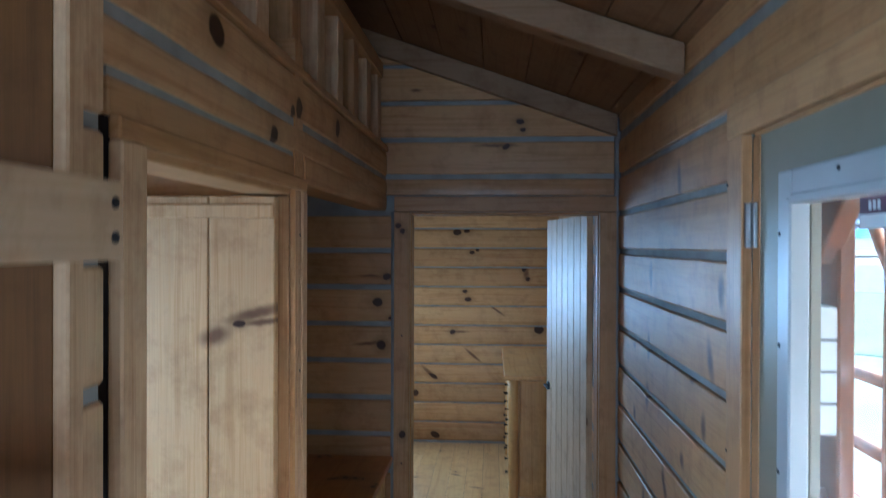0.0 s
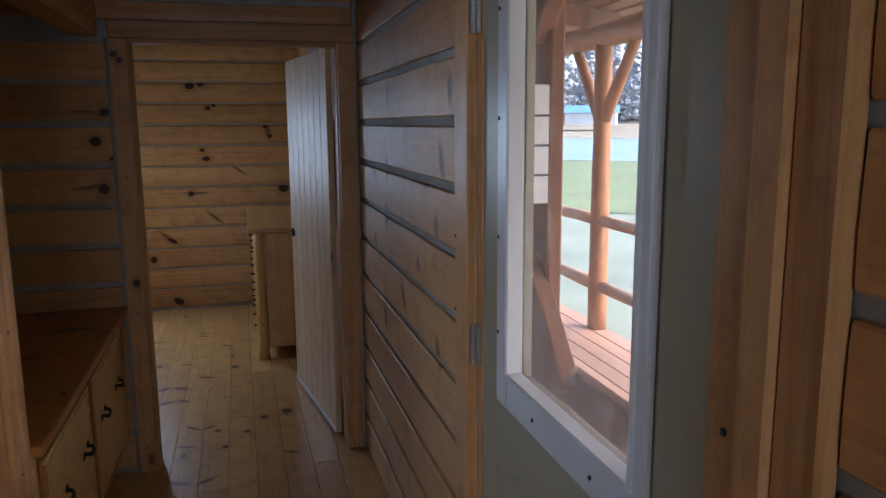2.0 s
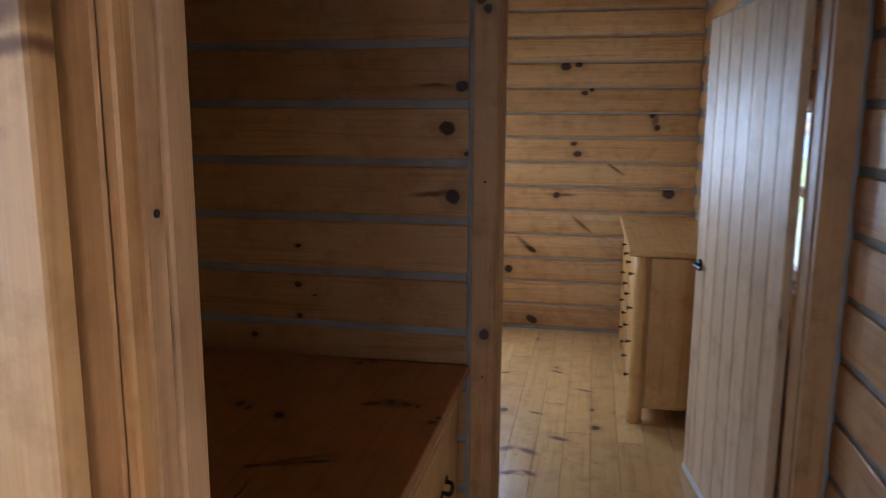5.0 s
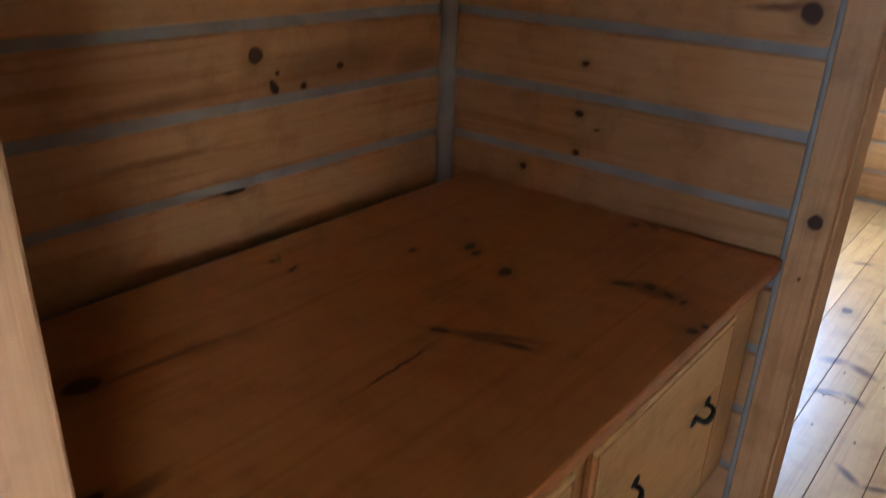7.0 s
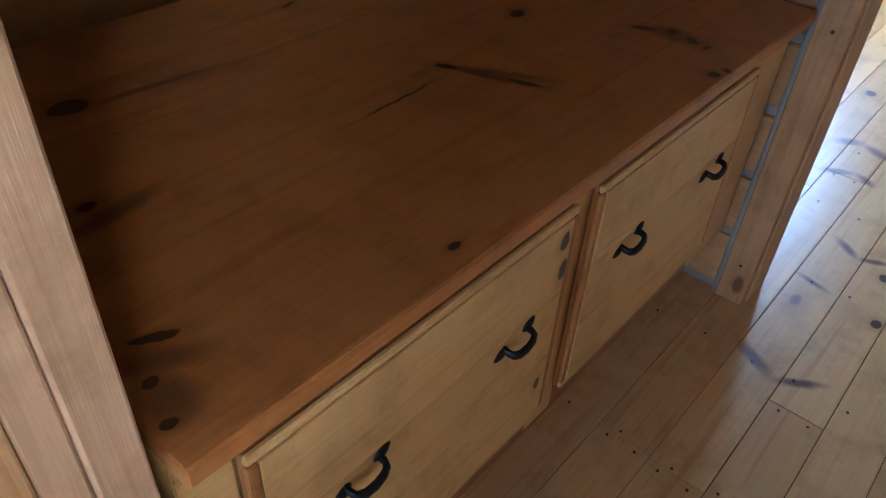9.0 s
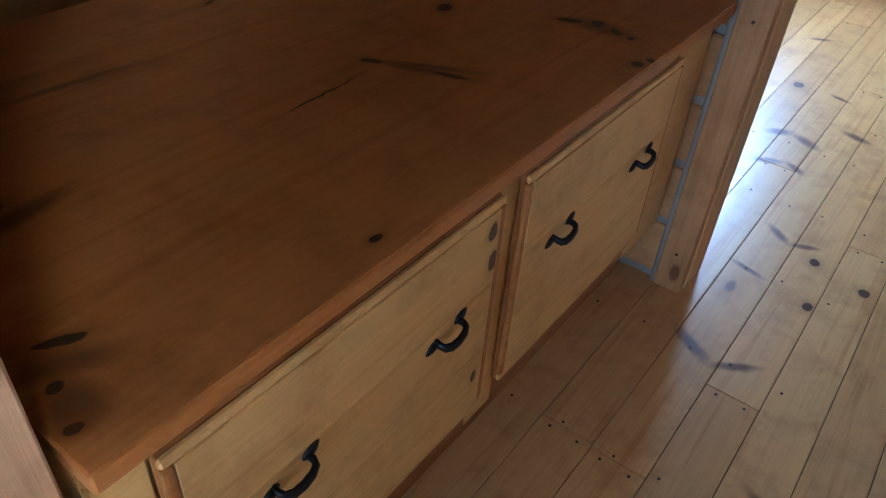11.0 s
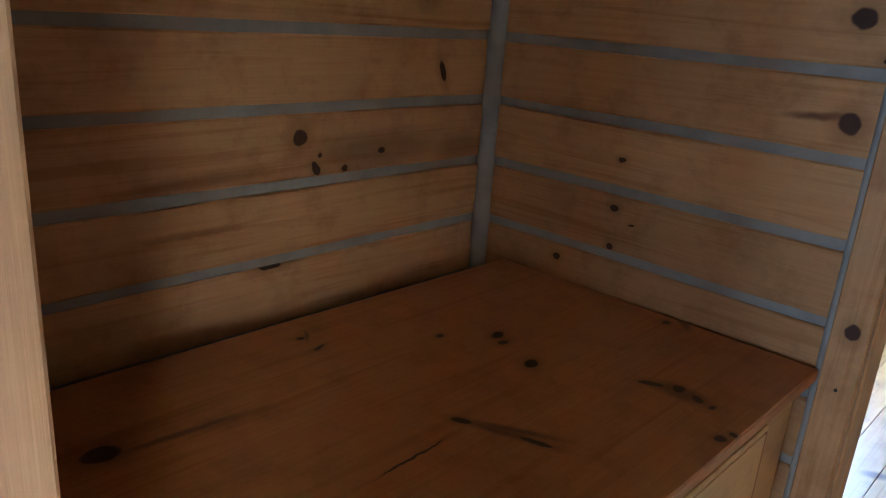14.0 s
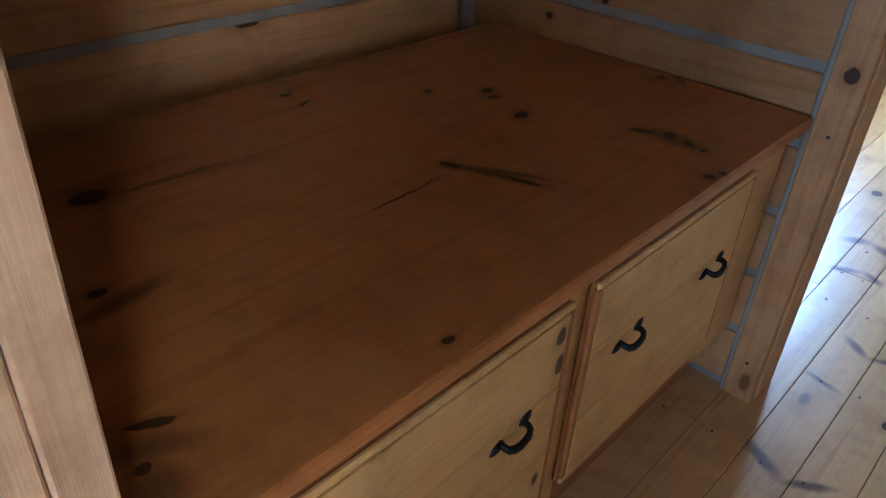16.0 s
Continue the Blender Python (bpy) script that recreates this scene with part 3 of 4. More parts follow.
# ---- nook back wall, far wall, left walls ----
wall_left = cores("wall_left", "pine log outer wall with grey chinking", [
    (BACK - THICK, BACK - 0.012, -3.0, 1.24, -0.1, 3.3), (BACK - THICK, BACK - 0.012, 1.24, 1.8, -0.1, 1.06), (BACK - THICK, BACK - 0.012, 1.24, 1.8, 1.77, 3.3), (BACK - THICK, BACK - 0.012, 1.8, LWIN[0], -0.1, 3.3), (BACK - THICK, BACK - 0.012, LWIN[1], FAR + 0.12, -0.1, 3.3),
    (BACK - THICK, BACK - 0.012, LWIN[0], LWIN[1], -0.1, LWIN[2]), (BACK - THICK, BACK - 0.012, LWIN[0], LWIN[1], LWIN[3], 3.3)])
for a0, a1, low, high in ((3.85, LWIN[0] - 0.06, 0.0, 2.4), (LWIN[1] + 0.06, FAR - 0.02, 0.0, 2.4), (LWIN[0] - 0.06, LWIN[1] + 0.06, 0.0, LWIN[2] - 0.07), (LWIN[0] - 0.06, LWIN[1] + 0.06, LWIN[3] + 0.07, 2.4)):
    courses("y", a0, a1, low, high, BACK, 1, "log_far", wall_left, 0.02, 0.03)
courses("y", 2.21, END - 0.03, 0.0, 2.2, BACK, 1, "log_back", wall_left)
wall_far = cores("wall_far", "honey pine log siding at the end of the bedroom", [
    (BACK - 0.1, FWIN[0], FAR + 0.02, FAR + 0.12, -0.1, 3.3), (FWIN[1], R1, FAR + 0.02, FAR + 0.12, -0.1, 3.3),
    (FWIN[0], FWIN[1], FAR + 0.02, FAR + 0.12, -0.1, FWIN[2]), (FWIN[0], FWIN[1], FAR + 0.02, FAR + 0.12, FWIN[3], 3.3)], "chink")
courses("x", FWIN[1] + 0.06, RIGHT, 0.0, 2.75, FAR, -1, "log_far", wall_far, 0.013, 0.016)
courses("x", BACK, FWIN[1] + 0.06, 0.0, FWIN[2] - 0.07, FAR, -1, "log_far", wall_far, 0.013, 0.016)
courses("x", BACK, FWIN[1] + 0.06, FWIN[3] + 0.07, 2.75, FAR, -1, "log_far", wall_far, 0.013, 0.016)
# Unseen opening, added to let the rear fill lamp in.
RWIN = (-1.05, 0.45, 0.95, 2.05)
wall_rear = cores("wall_rear", "pine wall behind the main room", [
    (BACK - 0.1, RWIN[0], -3.1, -3.0, -0.1, 3.3), (RWIN[1], R1, -3.1, -3.0, -0.1, 3.3), (RWIN[0], RWIN[1], -3.1, -3.0, -0.1, RWIN[2]), (RWIN[0], RWIN[1], -3.1, -3.0, RWIN[3], 3.3)], "trim_x")

# ---- bathroom partition, its doorway and leaf ----
partition = cores("wall_partition", "pine partition between bathroom and storage nook", [(BACK - 0.01, LEFT - 0.004, 2.105, 2.182, -0.02, 2.3)], "trim_x")
# Partition and panel take the brown darkened to stand in for bunk shade.
bunk_wall = cores("wall_bunk", "panelled partition in shade-darkened brown ending in stacked log ends", [(BACK - 0.01, LEFT - 0.05, 1.09, 1.16, -0.02, 2.6)], "shade_brown")
part("panel", one(BACK, LEFT - 0.0125, 1.076, 1.089, 0.0, 2.6), "shade_brown", bunk_wall, "plain panel with the bunk's shade put into its brown")
for k in range(-1, 15):
    low = FIRST + k * PITCH + 0.02
    if low > -0.01:
        part("log_end", one(LEFT - 0.05, LEFT + 0.002, 1.108, 1.166, max(low, 0), low + PITCH - 0.022, bevel=0.005), "pale_z", bunk_wall)
part("chinking", one(LEFT - 0.05, LEFT - 0.006, 1.112, 1.163, 0, 2.6, bevel=0), "chink", bunk_wall, "grey chinking")
part("edge_board", one(LEFT - 0.012, LEFT + 0.008, 1.072, 1.107, 0, 2.22), "pale_z", bunk_wall)

bath_frame = group("door_frame", "pale pine casing round the bathroom doorway", "door frame", "structure")
part("casing", one(LEFT - 0.012, LEFT + 0.01, 1.196, 1.268, 0, 1.915), "pale_z", bath_frame)
# Far-side casing boards in the pine darkened for weaker light.
part("casing", one(LEFT - 0.012, LEFT + 0.007, 2.147, 2.192, 0, 1.915), "frame_z", bath_frame)
part("casing", one(LEFT - 0.012, LEFT + 0.0025, 2.112, 2.1462, 0, 1.915), "frame_z", bath_frame)
part("head_casing", one(LEFT - 0.012, LEFT + 0.007, 1.196, 2.19, 1.916, 1.948), "trim_y", bath_frame)
part("header_board", one(LEFT - 0.03, LEFT - 0.006, 1.19, 2.205, 1.9485, 2.0), "trim_y", bath_frame)
part("jamb", one(LEFT - 0.12, LEFT - 0.0125, 1.25, 1.272, 0, 1.9), "trim_z", bath_frame)
part("jamb", one(LEFT - 0.12, LEFT - 0.0125, 2.082, 2.104, 0, 1.9), "trim_z", bath_frame)
part("jamb_edge", one(LEFT - 0.0115, LEFT + 0.003, 2.083, 2.111, 0, 1.915), "trim_z", bath_frame)
part("head_jamb", one(LEFT - 0.12, LEFT - 0.0125, 1.25, 2.104, 1.901, 1.93), "trim_y", bath_frame)
# Dark strip added to fill the gap with painted shade.
part("backing_strip", one(LEFT - 0.045, LEFT - 0.02, 1.167, 1.249, 0, 2.0, bevel=0), "dark", bath_frame, "dark strip standing in for the shade behind the casing")
for z in (0.35, 0.75, 1.1, 1.45, 1.8):
    screw(bath_frame, LEFT + 0.0028, 2.13, z, "x", 0.004)
# The bathroom's dimness comes from the darkened brown, not only from lack of light.
bath_wall = cores("wall_bathroom", "pine wall inside the bathroom, dimness put into its colour", [(BACK + 0.0, LEFT - 0.13, 1.164, 1.172, 0, 2.2)], "shade_brown")
leaf = group("door_1", "pale pine board door standing open into the bathroom", "door", "structure")
x = LEFT - 0.035
for w in (0.168, 0.172, 0.165, 0.17):
    part("board", one(x - w + 0.003, x, 2.034, 2.068, 0.015, 1.895, bevel=0.003), "leaf", leaf)
    x -= w
part("top_batten", one(x, LEFT - 0.035, 2.026, 2.0335, 1.84, 1.875), "leaf", leaf)

# ---- loft beam and knee wall above ----
loft_beam = group("loft_beam", "pale pine log beam carrying the loft with chinked joints", "beam", "structure")
log("y", 1.09, END - 0.012, 2.094, 2.21, LEFT, 1, "beam", loft_beam, 0.11, 0.012)
log("y", 1.09, END - 0.012, 2.012, 2.078, LEFT, 1, "beam", loft_beam, 0.11, 0.008)
log("y", 2.207, END - 0.012, 1.937, 2.0125, LEFT, 1, "beam", loft_beam, 0.11, 0.008)
part("chinking", one(LEFT - 0.09, LEFT - 0.008, 1.09, END, 2.07, 2.1, bevel=0), "chink", loft_beam, "blue-grey chinking")
part("chinking", one(LEFT - 0.09, LEFT - 0.0095, 1.19, 2.206, 2.0, 2.016, bevel=0), "chink", loft_beam, "blue-grey chinking")
part("ledge", one(LEFT - 0.12, LEFT + 0.006, 1.0, END - 0.012, 2.211, 2.235), "trim_y", loft_beam)
knee = group("loft_railing", "row of pine studs closing the loft over the beam", "railing", "structure")
for i in range(9):
    y = 1.30 + 0.29 * i
    part("stud", one(LEFT - 0.1, LEFT - 0.03, y, y + 0.09, 2.236, roof_z(LEFT) - 0.09), "pale_z" if i % 3 else "trim_z", knee)
part("top_plate", one(LEFT - 0.11, LEFT - 0.02, 1.0, END - 0.012, roof_z(LEFT) - 0.09, roof_z(LEFT) - 0.02), "trim_y", knee)
# Backing uses the same shade-darkened brown behind the studs.
part("backing", one(LEFT - 0.16, LEFT - 0.13, 1.0, END, 2.236, 2.8, bevel=0), "shade_brown", knee)
nook_ceiling = part("ceiling_nook", one(BACK, LEFT - 0.12, 1.18, END, 2.2, 2.225), "trim_y")
tagged(nook_ceiling, "board ceiling under the loft", "ceiling", kind="structure")

# ---- roof boards and rafters ----
bm = bmesh.new()
i = 0
x = RIGHT + 0.14
while x > BACK - 0.1:
    w = 0.19
    z = roof_z(x) + 0.102
    d = Vector((-w + 0.004, 0, 0.35 * (w - 0.004)))
    for y0, y1 in ((-3.1, FAR + 0.1),):
        vs = []
        for zz in (0, 0.022):
            for y in (y0, y1):
                for f in (0, 1):
                    vs.append(bm.verts.new(Vector((x, y, z + zz + 0.002 * (i % 3))) + d * f))
        a, b, c, e, f, g, h, k = vs
        for q in ((a, b, e, c), (f, h, k, g), (a, f, g, b), (c, e, k, h), (a, c, h, f), (b, g, k, e)):
            bm.faces.new(q)
    x -= w
    i += 1
bm.faces.new([bm.verts.new((x, y, roof_z(x) + 0.15)) for x, y in ((RIGHT + 0.2, -3.2), (RIGHT + 0.2, FAR + 0.2), (BACK - 0.2, FAR + 0.2), (BACK - 0.2, -3.2))])
bmesh.ops.recalc_face_normals(bm, faces=bm.faces)
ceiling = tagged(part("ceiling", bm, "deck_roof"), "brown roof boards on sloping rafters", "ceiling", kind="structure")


def rafter(y0, y1, height=0.1):
    bm = bmesh.new()
    xs = (RIGHT - 0.008, BACK)
    vs = [bm.verts.new((x, y, roof_z(x) + dz)) for x in xs for y in (y0, y1) for dz in (0, height)]
    a, b, c, d, e, f, g, h = vs
    for q in ((a, b, d, c), (e, g, h, f), (a, e, f, b), (c, d, h, g), (a, c, g, e), (b, f, h, d)):
        bm.faces.new(q)
    bmesh.ops.recalc_face_normals(bm, faces=bm.faces)
    bmesh.ops.bevel(bm, geom=list(bm.edges), offset=0.004, segments=1, affect="EDGES")
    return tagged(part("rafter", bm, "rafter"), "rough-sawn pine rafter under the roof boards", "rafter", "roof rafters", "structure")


rafter(END - 0.042, END - 0.004)
for y in (2.48, 1.1, -0.2, -1.5, 5.0):
    rafter(y, y + 0.09)

# ---- exterior door ----
frame_out = group("door_frame", "pine jamb and casing of the outer door", "door frame", "structure")
part("casing", one(RIGHT - 0.014, RIGHT + 0.01, 1.952, 2.058, 0, 2.026), "trim_z", frame_out)
part("casing", one(RIGHT - 0.014, RIGHT + 0.01, 0.905, 0.988, 0, 2.026), "trim_z", frame_out)
part("head_casing", one(RIGHT - 0.014, RIGHT + 0.012, 0.80, 2.062, 2.027, 2.106), "trim_y", frame_out)
part("jamb", one(RIGHT + 0.0105, R1 + 0.04, 1.906, 1.951, 0, 2.02), "trim_z", frame_out)
part("jamb", one(RIGHT + 0.0105, R1 + 0.04, 0.93, 0.975, 0, 2.02), "trim_z", frame_out)
part("head_jamb", one(RIGHT + 0.0125, R1 + 0.04, 0.93, 1.95, 2.0205, 2.05), "trim_y", frame_out)
part("inner_strip", one(RIGHT - 0.03, RIGHT - 0.0145, 0.868, 0.916, 0, 2.2), "trim_z", frame_out)
part("corner_board", one(RIGHT - 0.02, RIGHT + 0.008, 0.805, 0.8675, 0, 2.2), "trim_z", frame_out)
for z in (0.42, 1.03, 1.22, 1.85):
    screw(frame_out, RIGHT - 0.0145, 0.952, z, "-x", 0.005)
    screw(frame_out, RIGHT - 0.0145, 2.05, z + 0.07, "-x", 0.004)
outer = group("door_2", "beige steel outer door with a white-framed glass pane", "door", "structure")
DX0, DX1 = RIGHT + 0.012, RIGHT + 0.056
GY0, GY1, GZ0, GZ1 = 1.172, 1.70, 1.03, 1.868
bm = bmesh.new()
for s in ((0.985, GY0, 0.01, 2.018), (GY1, 1.905, 0.01, 2.018), (GY0, GY1, 0.01, GZ0), (GY0, GY1, GZ1, 2.018)):
    bar(bm, DX0, DX1, s[0], s[1], s[2], s[3], bevel=0)
part("slab", bm, "steel_door", outer)
bm = bmesh.new()
for s in ((1.10, 1.415, 0.15, 0.80), (1.47, 1.80, 0.15, 0.80)):
    for a, b, c, d in ((s[0], s[1], s[3] - 0.012, s[3]), (s[0], s[1], s[2], s[2] + 0.012), (s[0], s[0] + 0.012, s[2], s[3]), (s[1] - 0.012, s[1], s[2], s[3])):
        bar(bm, DX0 - 0.005, DX0 + 0.001, a, b, c, d, bevel=0.003)
part("panel_moulding", bm, "steel_door", outer)
lite = part("window_frame", bmesh.new(), "vinyl", outer, "white vinyl glazing frame with screws")
for n, (a, b, c, d, x0, x1) in enumerate((
        (GY1 + 0.0, GY1 + 0.066, GZ0 - 0.07, GZ1 + 0.055, 0.016, 0.0), (GY0 - 0.034, GY0, GZ0 - 0.07, GZ1 + 0.055, 0.016, 0.0),
        (GY0, GY1, GZ0 - 0.07, GZ0, 0.0155, 0.0), (GY0, GY1, GZ1, GZ1 + 0.055, 0.0155, 0.0))):
    part("frame_rail", one(DX0 - x0, DX0 - 0.001, a, b, c, d, bevel=0.006, segments=2), "vinyl", lite)
for a, b, c, d in ((GY1 - 0.006, GY1 + 0.02, GZ0, GZ1), (GY0 - 0.008, GY0 + 0.008, GZ0, GZ1), (GY0, GY1, GZ0 - 0.008, GZ0 + 0.012), (GY0, GY1, GZ1 - 0.012, GZ1 + 0.008)):
    part("bead", one(DX0 - 0.02, DX0 + 0.019, a, b, c, d, bevel=0.004), "vinyl", lite)
for y, z in ((GY1 + 0.052, 1.12), (GY1 + 0.052, 1.33), (GY1 + 0.052, 1.58), (GY1 + 0.052, 1.8), (1.55, 0.995), (1.3, 0.995), (1.5, 1.905), (1.25, 1.905)):
    screw(lite, DX0 - 0.0165, y, z, "-x", 0.0045)
pane = part("pane", one(DX0 + 0.02, DX0 + 0.026, GY0, GY1, GZ0, GZ1, bevel=0), "dusty", outer, "dusty smeared glass with a stuck label")
pane.visible_shadow = False
part("sticker_print", one(DX0 + 0.0175, DX0 + 0.0192, 1.397, 1.5, 1.828, 1.855, bevel=0), "purple", outer, "plum and white maker's sticker")
part("sticker_base", one(DX0 + 0.0175, DX0 + 0.0192, 1.397, 1.5, 1.805, 1.8275, bevel=0), "paper", outer)
for y in (1.462, 1.448, 1.434):
    part("sticker_mark", one(DX0 + 0.0165, DX0 + 0.0174, y, y + 0.008, 1.834, 1.849, bevel=0), "paper", outer)
for z in (1.822, 1.037, 0.25):
    hinge = part("hinge", one(RIGHT + 0.002, RIGHT + 0.0095, 1.915, 1.95, z - 0.05, z + 0.05, bevel=0.001), "nickel", outer, "brushed steel butt hinge")
    for k in range(5):
        part("knuckle", rod(bmesh.new(), (RIGHT - 0.004, 1.938, z - 0.05 + 0.02 * k), (RIGHT - 0.004, 1.938, z - 0.0315 + 0.02 * k), 0.0075, sides=10), "nickel", hinge, smooth=False)
part("threshold", one(RIGHT + 0.0, R1 + 0.05, 0.98, 1.93, -0.02, 0.008), "nickel", outer)

# ---- screen door outside ----
screen = group("screen_door", "rustic stained wood screen door, darkened for shade, with corner braces", "screen door")
SX0, SX1 = 0.785, 0.82
part("stile", one(SX0, SX1, 1.80, 1.90, 0.0, 2.02, bevel=0.005), "screen_wood", screen)
part("stile", one(SX0, SX1, 0.99, 1.07, 0.0, 2.02, bevel=0.005), "screen_wood", screen)
part("mid_rail", one(SX0 + 0.002, SX1 - 0.002, 1.07, 1.80, 0.955, 1.045, bevel=0.005), "screen_wood", screen)
part("top_rail", one(SX0 + 0.002, SX1 - 0.002, 1.07, 1.80, 1.945, 2.02, bevel=0.005), "screen_wood", screen)
part("bottom_rail", one(SX0 + 0.002, SX1 - 0.002, 1.07, 1.80, 0.0, 0.12, bevel=0.005), "screen_wood", screen)


def brace(parent, a, b, w, x0, x1, name="brace"):
    """A flat diagonal timber in an upright plane, from a to b given as (y, z)."""
    d = Vector((b[0] - a[0], b[1] - a[1])).normalized()
    n = Vector((-d.y, d.x)) * w / 2
    bm = bmesh.new()
    ring = [Vector(a) + n, Vector(a) - n, Vector(b) - n, Vector(b) + n]
    f0 = [bm.verts.new((x0, p.x, p.y)) for p in ring]
    f1 = [bm.verts.new((x1, p.x, p.y)) for p in ring]
    bm.faces.new(f0), bm.faces.new(f1[::-1])
    for i in range(4):
        bm.faces.new((f0[i], f1[i], f1[(i + 1) % 4], f0[(i + 1) % 4]))
    bmesh.ops.recalc_face_normals(bm, faces=bm.faces)
    bmesh.ops.bevel(bm, geom=list(bm.edges), offset=0.004, segments=1, affect="EDGES")
    return part(name, bm, "screen_wood", parent)


slat = part("latch_strip", one(0.742, 0.784, 1.80, 1.88, 1.392, 1.652, bevel=0.002), "paper", screen, "white plastic strip on the stile")
for k in range(3):
    part("groove", one(0.7405, 0.7845, 1.7985, 1.8815, 1.453 + 0.065 * k, 1.458 + 0.065 * k, bevel=0), "screw", slat)
brace(screen, (1.875, 1.25), (1.655, 1.0), 0.06, SX0 - 0.03, SX0 + 0.012)
brace(screen, (1.86, 1.76), (1.66, 1.97), 0.07, SX0 - 0.03, SX0 + 0.012)

# ---- floor boards ----
floor = tagged(part("floor", one(BACK - 0.1, R1, -3.1, FAR + 0.1, -0.1, -0.004, bevel=0), "dark"), "glossy knotty pine plank floor", "floor", kind="structure")
rnd = random.Random(5)
x, i = BACK - 0.02, 0
WIDE = 0.128
while x < RIGHT + 0.02:
    y = -3.0 - rnd.random()
    while y < FAR + 0.02:
        run = rnd.uniform(1.4, 2.6)
        y1 = min(y + run, FAR + 0.02)
        a, b = x + 0.0008, x + WIDE - 0.0008
        if x < -0.35 and x + WIDE > -0.35 and y < 3.12 < y1:
            y1 = 3.12
        if y1 - y > 0.05 and y1 > -3.0:
            part("plank", one(a, b, max(y, -3.0) + 0.0006, y1 - 0.0006, -0.022, 0.0, bevel=0.0012), "floor", floor)
            if -1.0 < x < 0.6 and 2.4 < y1 < 6.8:
                for dx in (0.03, 0.098):
                    screw(floor, x + dx, y1 - 0.018, 0.0, "z", 0.0035)
        y = y1
    x += WIDE
    i += 1
for y in (2.75, 3.12, 3.54, 3.95, 4.36, 4.77):
    for k in range(5):
        screw(floor, -0.463 + 0.12 * k + 0.01 * ((k * 7) % 3), y + 0.01 * (k % 2), 0.0, "z", 0.0034)

# ---- storage cabinet in the nook ----
cabinet = group("cabinet", "low pine cabinet with two drawers and varnished top", "cabinet")
CX, CY0, CY1, TOP = -0.424, 2.21, 3.705, 0.786
bm = bmesh.new()
bar(bm, -1.262, CX - 0.006, CY0, CY1, 0.2, TOP - 0.032, bevel=0)
part("body", bm, "drawer", cabinet)
part("base", one(-1.25, -0.49, CY0 + 0.02, CY1 - 0.02, 0.0, 0.2, bevel=0), "edge", cabinet)
part("top", one(-1.268, -0.384, CY0 - 0.004, CY1, TOP - 0.03, TOP, bevel=0.008, segments=3), "counter", cabinet, "dark honey varnished pine top with knots")
part("top_rail", one(CX - 0.005, CX + 0.005, CY0, CY1, 0.728, TOP - 0.0305), "drawer", cabinet)
for y0, y1 in ((CY0, 2.27), (2.842, 2.93), (3.50, CY1)):
    part("stile", one(CX - 0.005, CX + 0.004, y0, y1, 0.195, 0.727), "drawer", cabinet)
part("bottom_rail", one(CX - 0.005, CX + 0.003, 2.271, 3.499, 0.195, 0.25), "edge", cabinet)


def pull(parent, x, y, z):
    """A hammered black bow handle: two pointed leaves on the drawer and a square-shouldered bow between them."""
    bm = bmesh.new()
    for s in (-1, 1):
        way, wide = Vector((0, 0.92 * s, 0.4 * s)), Vector((0, -0.4 * s, 0.92 * s))
        foot = Vector((x, y + 0.025 * s, z + 0.004 * s))
        loops = []
        for f, w in ((-0.25, 0.3), (0.0, 0.8), (0.3, 1.0), (0.6, 0.85), (0.85, 0.5), (1.0, 0.12)):
            c = foot + way * (0.025 * f)
            loops.append([bm.verts.new(c + wide * (0.0105 * w * math.cos(a)) + Vector((max(-0.0015, 0.0055 * w * math.sin(a)), 0, 0))) for a in [math.pi * j / 4 for j in range(8)]])
        for p, q in zip(loops, loops[1:]):
            for j in range(8):
                bm.faces.new((p[j], p[(j + 1) % 8], q[(j + 1) % 8], q[j]))
        bm.faces.new(loops[0][::-1])
        bm.faces.new(loops[-1])
    line = [(0.0, -0.027, 0.0), (0.012, -0.0285, -0.001), (0.021, -0.025, -0.004), (0.026, -0.015, -0.006), (0.0275, 0.0, -0.005), (0.026, 0.015, -0.002), (0.021, 0.025, 0.001), (0.012, 0.0285, 0.003), (0.0, 0.027, 0.004)]
    loops = []
    for i, p in enumerate(line):
        a, b = Vector(line[max(i - 1, 0)]), Vector(line[min(i + 1, 8)])
        t = (b - a).normalized()
        side = Vector((0, 0, 1))
        across = t.cross(side).normalized()
        r = 0.0052 + 0.0018 * math.sin(math.pi * i / 8)
        c = Vector((x + 0.82 * p[0], y + p[1], z + p[2]))
        loops.append([bm.verts.new(c + across * (0.8 * r * math.cos(g)) + side * (1.15 * r * math.sin(g))) for g in [math.pi * j / 4 for j in range(8)]])
    for p, q in zip(loops, loops[1:]):
        for j in range(8):
            bm.faces.new((p[j], p[(j + 1) % 8], q[(j + 1) % 8], q[j]))
    bm.faces.new(loops[0][::-1])
    bm.faces.new(loops[-1])
    bmesh.ops.recalc_face_normals(bm, faces=bm.faces)
    return part("handle", bm, "iron", parent, "black iron bow handle with leaf-shaped feet", True)


